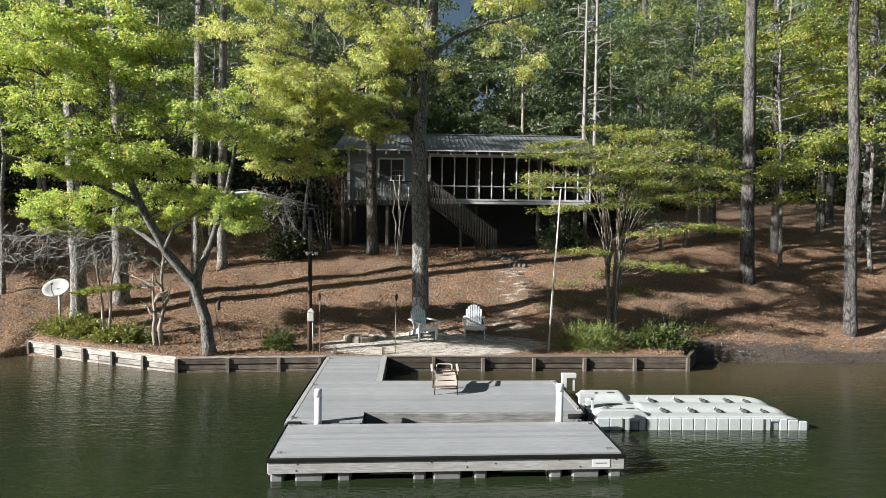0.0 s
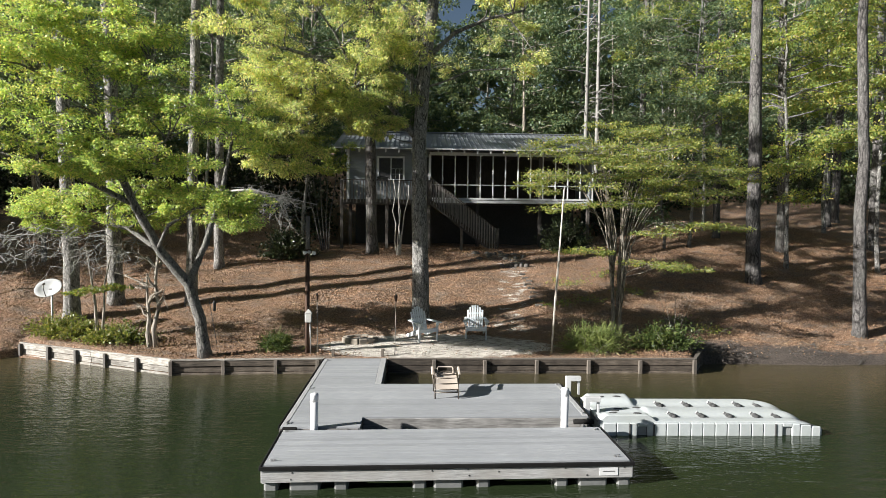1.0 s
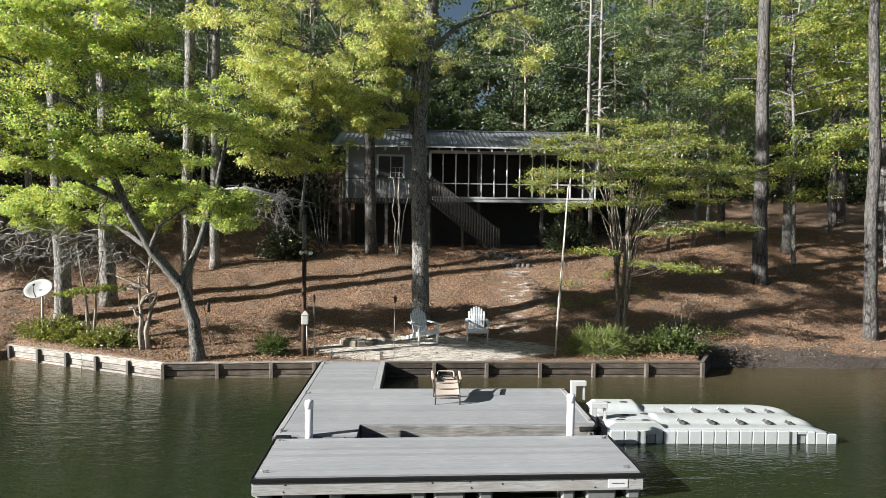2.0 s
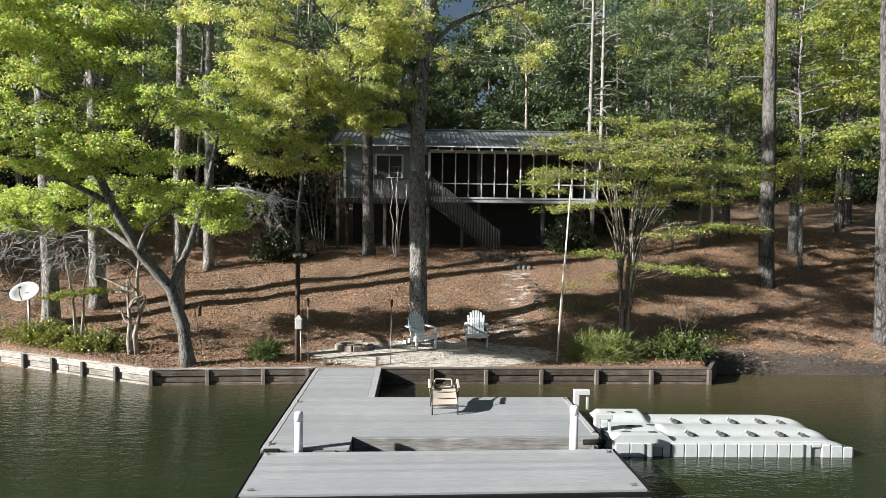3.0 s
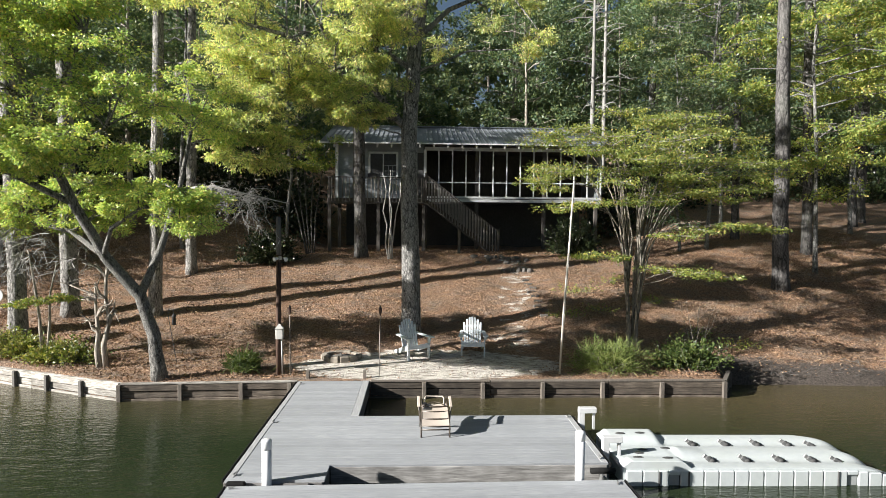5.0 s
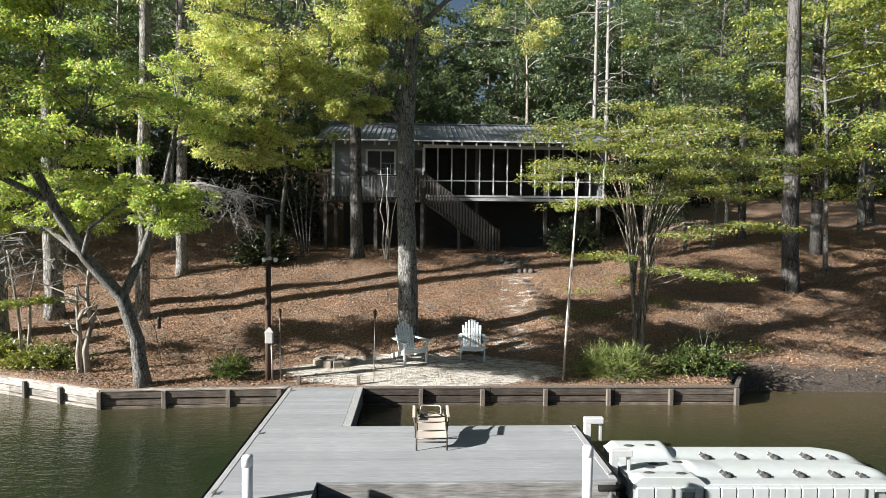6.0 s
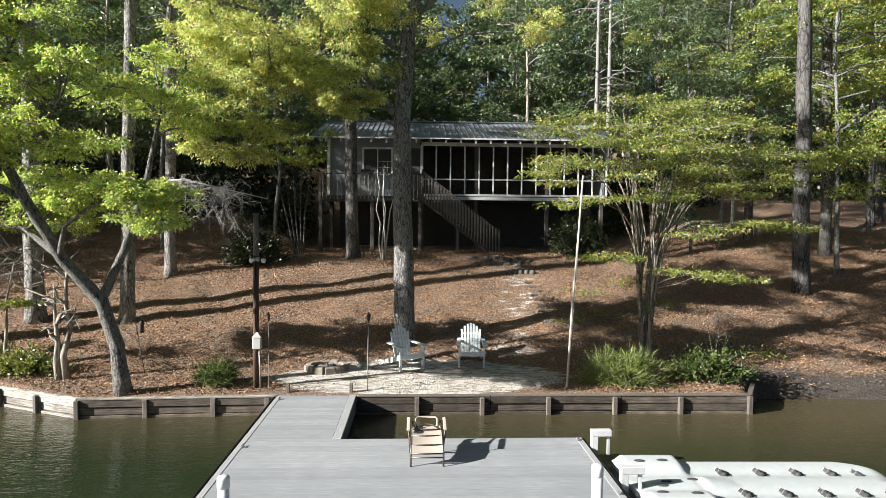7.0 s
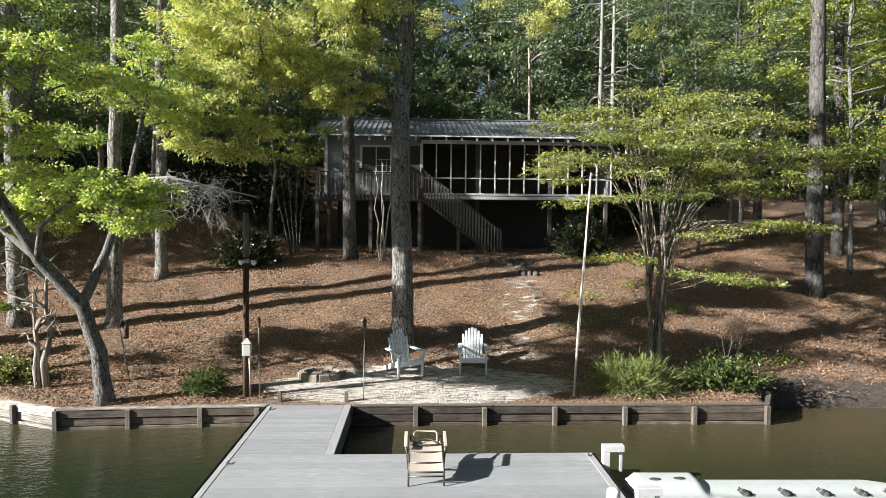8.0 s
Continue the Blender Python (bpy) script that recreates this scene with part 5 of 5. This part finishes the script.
for px, py, pz, pr in ((6.7, 17.2, 2.85, 0.5), (7.4, 17.0, 2.8, 0.55), (8.0, 17.1, 2.7, 0.45), (6.9, 17.1, 3.7, 0.5), (7.6, 17.1, 3.85, 0.5), (8.3, 17.2, 3.95, 0.35), (9.0, 17.4, 3.9, 0.5), (9.6, 17.6, 3.85, 0.4),
                       (5.4, 17.2, 3.15, 0.5), (4.7, 17.3, 3.2, 0.45), (4.2, 17.5, 4.35, 0.5), (4.9, 17.3, 4.45, 0.5), (5.6, 17.2, 4.5, 0.5), (3.8, 17.7, 5.1, 0.45), (9.4, 18.0, 4.9, 0.5), (8.6, 17.8, 4.6, 0.5),
                       (10.0, 18.2, 5.3, 0.5), (6.4, 17.0, 4.5, 0.45), (7.3, 17.0, 4.75, 0.5), (3.9, 17.9, 6.2, 0.5), (4.7, 17.6, 6.3, 0.5)):
    pads.append((px, py, pz, pr))
tree("crape_myrtle", "many-stemmed crape myrtle with pale bark and flat layered leaf sprays", limbs, radii, BARK_TAN, pads, LEAF_DOG, 0.06, 0.26, 15, 40, 0.1, flat=0.11, branch=0.016, reach=1.15)

# tall pines and other straight trunks of the slope
pine_label = "tall straight pine with bare grey-brown trunk on the slope"
for x, y, r, lean, h in ((-10.0, 19.3, 0.23, (-0.5, 0.3), 15), (-9.25, 20.5, 0.24, (-0.3, 0.2), 16), (-6.85, 20.4, 0.185, (0.3, 0.2), 17), (-7.0, 23.8, 0.175, (0.0, 0.3), 17),
                         (12.85, 22.5, 0.255, (-0.2, 0.3), 18), (13.95, 18.45, 0.185, (-0.25, 0.2), 15), (16.2, 26.4, 0.2, (-0.3, 0.2), 19), (21.1, 30.6, 0.17, (-0.2, 0.2), 18),
                         (22.1, 31.5, 0.2, (0.5, 0.3), 20), (14.3, 28.4, 0.16, (-0.1, 0.2), 20), (20.5, 26.6, 0.2, (0.1, 0.2), 18), (-1.4, 25.6, 0.24, (-0.3, 0.3), 17)):
    trunk = foot(x, y, lean, h)
    top = trunk[-1]
    # Crowns sit above the view, thickened to shade the slope; the middle one is widened.
    wide = abs(x) < 3
    pads = scatter_pads((top[0], top[1], top[2] - 2.0), (4.6, 4.2, 2.4) if wide else (3.0, 3.0, 2.6), 56 if wide else 26, 0.95)
    # Sun and shade are put into the bark: pale on the left, dark elsewhere.
    tree("pine", pine_label, [trunk], [(r, r * 0.55)], BARK_PINE_SUNLIT if x < -5 else BARK_PINE_SHADED, pads, NEEDLE, 0.26, 0.06, 10, 26, 0.1, flat=0.7, twig_share=0.2, group="pines of the slope")

# broad-leaved trees that fill the slope's canopy
fill_label = "slender broad-leaved tree among the pines, yellow-green, rear ones shade-dark"
for x, y, r, h, spread, n, low in ((-13.6, 21.4, 0.12, 13.0, 2.9, 48, 7.0), (-13.8, 24.5, 0.13, 13, 3.4, 50, 4.6), (-8.2, 26.2, 0.12, 12.5, 3.2, 44, 5.0), (-4.6, 27.8, 0.12, 12.5, 3.0, 40, 5.2),
                                   (12.4, 27.0, 0.12, 12.0, 3.0, 60, 2.6), (11.2, 26.8, 0.09, 8.0, 1.8, 30, 1.6), (15.0, 24.0, 0.13, 12, 3.4, 70, 3.4), (18.6, 23.8, 0.13, 12.5, 3.4, 64, 4.4), (20.2, 29.5, 0.13, 14, 3.6, 60, 5.6),
                                   (14.2, 29.5, 0.12, 13.5, 3.4, 70, 2.8), (15.4, 36.5, 0.12, 13.0, 3.2, 40, 6.4), (24.5, 29.0, 0.13, 14.0, 3.6, 54, 5.0)):
    trunk = foot(x, y, (rng.uniform(-0.5, 0.5), rng.uniform(-0.4, 0.4)), h, 0.07)
    z0 = trunk[0][2]
    pads = scatter_pads((x, y, z0 + 0.5 * (low + h)), (spread, spread * 0.85, 0.5 * (h - low) + 0.6), int(0.62 * n), 0.95)
    # Rear trees get the darker leaf: their shade is put into the colour.
    tree("hardwood_tree", fill_label, [trunk], [(r * 0.65, 0.025)], BARK_OAK, pads, (LEAF_FAR_SHADED if y > 26 and x < 14.5 else LEAF_RIGHT) if x > 0 else (LEAF_FAR_SHADED if y > 24 else LEAF_LEFT), 0.105, 0.25, 12, 52, 0.2, flat=0.3, twig_share=0.25, group="broad-leaved trees of the slope")

# ---- the woods behind: a few tree shapes, repeated ----
def wood_pine():
    trunk = [(0.1 * math.sin(2.1 * u) * 3, 0.08 * u, 24 * u - 0.3) for u in np.linspace(0, 1, 8)]
    pads = [(*(np.array([0.15, 0, z]) + np.array([math.cos(a), math.sin(a), 0]) * rr), 0.95) for z, a, rr in
            ((rng.uniform(9, 24), rng.uniform(0, 6.3), rng.uniform(0.5, 2.6)) for _ in range(22))]
    return tree("forest_pine", "tall pine in the woods behind the house", [trunk], [(0.2, 0.09)], BARK_PINE_SHADED, pads, NEEDLE, 0.38, 0.055, 7, 22, 0.1, flat=0.6, twig_share=0.2, group="pines of the woods")


def wood_hardwood():
    trunk = [(0.25 * math.sin(3 * u), 0.2 * u, 12 * u - 0.3) for u in np.linspace(0, 1, 7)]
    pads = scatter_pads((0, 0, 7.2), (3.2, 3.0, 5.6), 32, 1.2)
    return tree("forest_hardwood", "leafy broad-leaved tree of the woods, leftmost ones unseen shade casters", [trunk], [(0.13, 0.03)], BARK_PALE, pads, LEAF_FAR_SHADED, 0.175, 0.26, 9, 40, 0.2, flat=0.35, twig_share=0.15, group="broad-leaved trees of the woods")


first = {"pine": wood_pine(), "hard": wood_hardwood()}
spots = []
for kind, count, y0, y1 in (("pine", 46, 37, 66), ("hard", 44, 38.5, 62)):
    tries, done = 0, 0
    while done < count and tries < 4000:
        tries += 1
        x, y = rng.uniform(-34, 48), rng.uniform(y0, y1)
        if y < 39.5 and -5 < x < 11 or abs(x - 0.064 * y - 0.3) < 2.4 or abs(x - 10.9) < 3 and y < 41 or any(math.hypot(x - a, y - b) < (2.0 if kind == "pine" else 2.7) for a, b in spots):
            continue
        spots.append((x, y))
        m = pose(x, y, gz1(x, y), 0, 0, rng.uniform(0, 360))
        if done == 0:
            first[kind].matrix_basis = m
        else:
            o = first[kind]
            s = rng.uniform(0.8, 1.25)
            c = copy_thing(o, m)
            c.scale = (s, s, s)
        done += 1
# The leftmost trees are out of view, added to shade the woods and house.
for x, y, s in ((-36, 20, 1.4), (-38, 23.5, 1.5), (-35, 26, 1.5), (-41, 20.5, 1.5), (-43, 25, 1.6), (-38, 29.5, 1.6), (-33, 31, 1.4), (-17, 23.4, 0.75), (-20, 22.6, 0.8), (-24, 23.5, 1.0), (-28, 21.5, 1.0), (-15.5, 27, 0.9), (-19.5, 27.5, 0.95), (-24, 28.5, 1.1), (-11.5, 29.5, 1.0), (-17, 32, 1.0), (-8.5, 33, 1.0), (-5.5, 36.5, 1.05), (-12, 36, 1.1), (27, 34, 1.0), (30, 28, 1.0), (16.5, 39, 1.0), (20.5, 38, 1.0), (25, 40, 1.1), (-6.5, 41, 1.1), (-3.2, 43, 1.15), (-9.5, 42.5, 1.1), (-0.8, 46, 1.1), (7.5, 45, 1.2)):
    c = copy_thing(first["hard"], pose(x, y, gz1(x, y), 0, 0, rng.uniform(0, 360)))
    c.scale = (s, s, s)

# a bleached dead pine with two stems and bare side branches
zb = gz1(10.9, 37.6)
root = thing("dead_pine", "bleached dead pine with two stems and bare side branches", "dead tree", pose(10.9, 37.6, zb))
for ox, h, r in ((-0.3, 15.0, 0.16), (0.35, 16.5, 0.15)):
    line = [(ox + 0.06 * math.sin(2.0 * u + ox), 0.0, float(h * u - 0.3)) for u in np.linspace(0, 1, 9)]
    g = Geo().tube(line, [float(r * (1 - 0.6 * u)) for u in np.linspace(0, 1, 9)], 9)
    stem = part("stem", g, GREYTWIG, root)
    for k in range(26):
        z = rng.uniform(0.35, 0.98) * h
        a = rng.uniform(0, 6.28)
        l = rng.uniform(0.7, 2.4)
        tip = Vector((ox + l * math.cos(a), l * math.sin(a), z + rng.uniform(-0.5, 0.35)))
        q = curve_pts((ox, 0, z), tip, 0.08, 5, 0.04)
        g = Geo().tube(q, [0.035, 0.03, 0.024, 0.016, 0.008], 5, False)
        for i in (2, 3):
            g.tube([q[i], q[i] + Vector((rng.normal(scale=0.3), rng.normal(scale=0.3), rng.uniform(-0.3, 0.3)))], [0.014, 0.006], 4, False)
        part("bare_branch", g, GREYTWIG, stem)

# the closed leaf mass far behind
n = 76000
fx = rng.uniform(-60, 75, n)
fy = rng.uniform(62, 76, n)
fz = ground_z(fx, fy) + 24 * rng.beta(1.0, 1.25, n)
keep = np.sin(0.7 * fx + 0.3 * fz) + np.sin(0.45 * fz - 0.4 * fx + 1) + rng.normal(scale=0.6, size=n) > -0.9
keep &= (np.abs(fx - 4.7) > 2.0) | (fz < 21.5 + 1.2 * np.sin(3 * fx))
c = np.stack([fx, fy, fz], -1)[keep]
far = part("distant_woods", leaf_mesh("distant_woods", c, rng.normal(size=c.shape), rng.uniform(0.5, 1.1, len(c)), 0.4, LEAF_FAR_SHADED), LEAF_FAR_SHADED)
tagged(far, "dense dark green woods in the distance", "woods", kind="stuff")


# undergrowth coloured near black, standing in for shade between the trunks
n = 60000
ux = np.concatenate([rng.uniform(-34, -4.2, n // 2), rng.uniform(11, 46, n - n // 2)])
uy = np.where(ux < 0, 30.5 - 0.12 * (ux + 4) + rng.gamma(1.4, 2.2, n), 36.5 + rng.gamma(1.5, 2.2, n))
# This clump is shifted to fill the shaded hollow right of the house.
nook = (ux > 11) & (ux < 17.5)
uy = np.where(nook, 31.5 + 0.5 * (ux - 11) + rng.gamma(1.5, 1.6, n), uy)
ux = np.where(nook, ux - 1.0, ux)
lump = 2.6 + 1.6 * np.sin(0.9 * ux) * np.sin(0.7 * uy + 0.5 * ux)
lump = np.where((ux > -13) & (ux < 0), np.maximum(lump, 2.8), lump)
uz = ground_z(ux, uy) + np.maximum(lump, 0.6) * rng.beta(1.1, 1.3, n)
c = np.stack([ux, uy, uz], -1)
shade_mass = part("undergrowth", leaf_mesh("undergrowth", c, rng.normal(size=c.shape), rng.uniform(0.14, 0.3, n), 0.3, LEAF_SHADE_EVERGREEN), LEAF_SHADE_EVERGREEN)
tagged(shade_mass, "near-black leaf mass standing in for shade between the trunks", "undergrowth", kind="stuff")


# ---- shrubs, snags and litter ----
def shrub(name, label, x, y, rx, ry, h, n, per, leaf, width, mat, droop=0.3, group=""):
    z = gz1(x, y)
    root = thing(name, label, "shrub", pose(x, y, z), group)
    d = rng.normal(size=(n, 3)) * np.array([rx, ry, h])
    d[:, 2] = np.abs(d[:, 2]) + 0.15
    d /= np.linalg.norm(d / np.array([rx, ry, h]), axis=1, keepdims=True)
    l = np.linalg.norm(d, axis=1) * rng.uniform(0.4, 1.12, n)
    w = d / np.linalg.norm(d, axis=1, keepdims=True)
    st = np.stack([rng.normal(scale=rx * 0.25, size=n), rng.normal(scale=ry * 0.25, size=n), np.zeros(n)], -1)
    g = Geo()
    twig_geo(g, (st, w, l), droop * 0.5, 0.3, 0.007)
    tagged(part("twig_mass", g, TWIG, root), kind="stuff")
    part("foliage", leaf_mesh("foliage", *spray_leaves(st, w, l, per, droop * 0.5, leaf, 0.6), width, mat), mat, root)
    return root


def bare_stems(name, label, x, y, stems, height, spread, mat, r=0.02, forks=5, category="sapling"):
    z = gz1(x, y)
    root = thing(name, label, category, pose(x, y, z))
    for k in range(stems):
        a = 2 * math.pi * k / stems + rng.uniform(0, 1.0)
        tip = Vector((spread * math.cos(a), spread * 0.6 * math.sin(a), height * rng.uniform(0.7, 1.0)))
        pts = curve_pts((0.07 * math.cos(a), 0.05 * math.sin(a), -0.1), tip, 0.02, 6, 0.014)
        g = Geo().tube(pts, [r, r * 0.85, r * 0.7, r * 0.55, r * 0.42, r * 0.25], 7)
        for f in range(forks):
            i = rng.integers(2, 5)
            v = Vector((rng.normal(), rng.normal() * 0.7, rng.uniform(0.1, 0.9))).normalized() * height * rng.uniform(0.12, 0.3)
            q = curve_pts(pts[i], pts[i] + v, 0.05, 4, 0.08)
            g.tube(q, [r * 0.45, r * 0.35, r * 0.25, r * 0.12], 4, False)
            for _ in range(2):
                w = Vector(rng.normal(size=3)).normalized() * v.length * 0.5
                g.tube([q[2], q[2] + w], [r * 0.22, r * 0.08], 3, False)
        part("stem", g, mat, root)
    return root


for x, y, rx, ry, h in ((-9.9, 18.4, 0.8, 0.5, 0.75), (-9.1, 18.1, 0.75, 0.45, 0.7), (-7.75, 17.6, 0.8, 0.45, 0.65), (-8.3, 17.7, 0.5, 0.4, 0.35)):
    shrub("low_shrub", "low green shrub behind the timber wall", x, y, rx, ry, h, 260, 12, 0.08, 0.24, LEAF_SHRUB, 0.4, "shrubs behind the wall")
shrub("spiky_shrub", "small dark spiky shrub at the wall", -3.35, 16.75, 0.42, 0.3, 0.55, 240, 7, 0.2, 0.05, LEAF_BANK, 0.4)
shrub("grass_clump", "large clump of long arching grass at the wall", 5.3, 16.85, 0.85, 0.5, 0.95, 520, 9, 0.24, 0.028, LEAF_GRASS, 0.6)
shrub("bank_shrub", "dense dark green shrub at the end of the wall", 7.3, 17.1, 0.85, 0.55, 0.8, 420, 13, 0.085, 0.24, LEAF_BANK, 0.4)
shrub("evergreen_shrub", "dark glossy evergreen shrub in the shade", -4.6, 24.9, 1.0, 0.8, 1.5, 420, 14, 0.11, 0.28, LEAF_SHADE_EVERGREEN, 0.2)
shrub("evergreen_shrub", "dark glossy evergreen shrub under the porch corner", 6.9, 26.6, 1.0, 0.8, 1.9, 420, 14, 0.11, 0.28, LEAF_SHADE_EVERGREEN, 0.2)
for x, y in ((5.0, 20.3), (6.2, 20.8), (8.0, 21.3), (8.6, 19.2), (9.3, 18.6), (5.8, 22.2), (7.3, 23.0)):
    shrub("seedling", "patch of small green seedlings in the leaf litter", x, y, 0.85, 0.6, 0.28, 34, 6, 0.075, 0.26, LEAF_DOG, 0.3, "seedlings on the slope")
bare_stems("snag", "bleached broken dead tree behind the wall", -6.72, 17.15, 2, 2.7, 0.14, BARK_PALE, 0.075, 9, "dead tree")
z0 = gz1(-8.55, 18.0) - 0.1
tree("young_crape_myrtle", "slender pale sapling with one flat spray of yellow-green leaves",
     [[(-8.6, 18.0, z0), (-8.66, 18.0, 1.5), (-8.75, 18.0, 2.2), (-8.9, 18.0, 3.2)], [(-8.5, 18.0, z0), (-8.42, 18.0, 1.4), (-8.4, 18.0, 2.1), (-8.2, 18.0, 3.0)]],
     [(0.05, 0.02), (0.045, 0.015)], BARK_PALE, [(-9.1, 17.9, 1.9, 0.42), (-8.55, 17.85, 2.0, 0.45), (-7.95, 17.85, 2.02, 0.42)], LEAF_DOG, 0.075, 0.26, 12, 36, 0.08, flat=0.1, branch=0.018)
bare_stems("bare_sapling", "small bare sapling with thin pale stems", 8.15, 18.5, 6, 1.5, 0.6, BARK_PALE, 0.012, 3)
bare_stems("white_stemmed_sapling", "slender pale-barked sapling before the house", -0.32, 25.3, 4, 3.4, 0.38, DEADWOOD, 0.035, 0)

# a slim many-stemmed tree in the shade beside the house
z0 = gz1(-3.5, 26.2) - 0.1
stems = [[(-3.5 + 0.06 * k, 26.2, z0), (-3.55 + 0.16 * (k - 2), 26.2 + 0.05 * k, z0 + 1.6), (-3.6 + 0.34 * (k - 2), 26.1, z0 + 3.3 + 0.2 * (k % 2)), (-3.6 + 0.5 * (k - 2), 26.0, z0 + 4.6)] for k in range(5)]
tree("understory_tree", "slim many-stemmed understory tree in the shade beside the house", stems, [(0.032, 0.01)] * 5, BARK_PINE_SHADED,
     scatter_pads((-3.6, 26.0, z0 + 4.1), (1.35, 0.9, 1.0), 18, 0.5, hollow=0.1), LEAF_RIGHT, 0.085, 0.26, 9, 36, 0.3, flat=0.3, branch=0.015)

# a dead grey bough that hangs from the water oak
root = thing("dead_bough", "bleached dead bough with bare hanging twigs", "dead branch", pose(-4.6, 16.75, 4.7))
g = Geo()
main = [Vector(p) for p in ((0, 0, 0), (0.6, 0, 0.05), (1.3, -0.05, -0.1), (2.35, -0.1, -0.33))]
g.tube(main, [0.03, 0.024, 0.018, 0.008], 6)
for k in range(74):
    a = main[0].lerp(main[3], rng.uniform(0.08, 0.7)) + Vector((0, 0, 0.02))
    b = a + Vector((rng.uniform(-0.05, 0.75), rng.normal(scale=0.25), rng.uniform(-1.05, 0.25)))
    q = curve_pts(a, b, 0.12, 5, 0.13)
    g.tube(q, [0.009, 0.008, 0.006, 0.004, 0.002], 4, False)
    for _ in range(5):
        s = q[rng.integers(1, 5)]
        g.tube([s, s + Vector((rng.normal(scale=0.15), rng.normal(scale=0.1), rng.uniform(-0.22, 0.12)))], [0.004, 0.0015], 3, False)
part("bough", g, DEADWOOD, root)

# bare grey twigs in the low left of the water oak
root = thing("dead_bough", "tangle of bare grey twigs low on the water oak", "dead branch", pose(-8.8, 17.0, 3.4))
g = Geo()
for k in range(120):
    a = Vector((rng.uniform(-2.4, 1.9), rng.normal(scale=0.4), rng.uniform(-0.6, 0.4)))
    b = a + Vector((rng.uniform(-1.1, 0.3), rng.normal(scale=0.3), rng.uniform(-0.7, 0.25)))
    q = curve_pts(a, b, 0.08, 5, 0.07)
    g.tube(q, [0.014, 0.011, 0.008, 0.005, 0.003], 4, False)
    for _ in range(4):
        s = q[rng.integers(1, 5)]
        g.tube([s, s + Vector((rng.normal(scale=0.2), rng.normal(scale=0.15), rng.uniform(-0.3, 0.1)))], [0.006, 0.002], 3, False)
tagged(part("twig_mass", g, GREYTWIG, root), kind="stuff")

# dead twigs washed up along the bank
root = thing("washed_up_twigs", "tangle of grey-brown dead twigs along the muddy bank", "driftwood", pose(11.5, 17.2, 0.2))
g = Geo()
for k in range(120):
    x = rng.uniform(8.4, 17.5)
    y = float(shore(x)) + abs(rng.normal(scale=0.35)) + 0.04
    a = Vector((x - 11.5, y - 17.2, gz1(x, y) - 0.2 + 0.02))
    w = Vector((rng.normal(), rng.normal(scale=0.5), rng.uniform(-0.1, 0.35))).normalized() * rng.uniform(0.12, 0.5)
    q = curve_pts(a - w * 0.5, a + w * 0.5, 0.12, 4, 0.08)
    r = rng.uniform(0.005, 0.013)
    g.tube(q, [r, r * 0.9, r * 0.7, r * 0.3], 4, False)
tagged(part("twig_mass", g, POLEGREY, root), kind="stuff")

# fallen leaves and straw
n = 210000
lx, ly = rng.uniform(-14, 20, n), rng.uniform(16.0, 30, n)
ok = (ly > shore(lx) + 0.12) & (rng.uniform(0, 1, n) > 1.3 * np.clip(bare_soil(lx, ly), 0, 0.72))
ok &= (lx < 7.9) | (ly - shore(lx) > np.interp(lx, [8, 10.5, 13, 16], [0.9, 0.7, 0.3, 0.2])) | (rng.uniform(0, 1, n) < 0.2)
lx, ly = lx[ok], ly[ok]
lz = ground_z(lx, ly) + 0.012 + rng.uniform(0, 0.03, len(lx))
w = rng.normal(size=(len(lx), 3)) * np.array([1, 1, 0.45])
litter = part("fallen_leaves", leaf_mesh("fallen_leaves", np.stack([lx, ly, lz], -1), w, rng.uniform(0.03, 0.085, len(lx)), 0.17, STRAW, 0.35), STRAW)
tagged(litter, "scattered brown fallen leaves and pine straw", "leaf litter", kind="stuff")
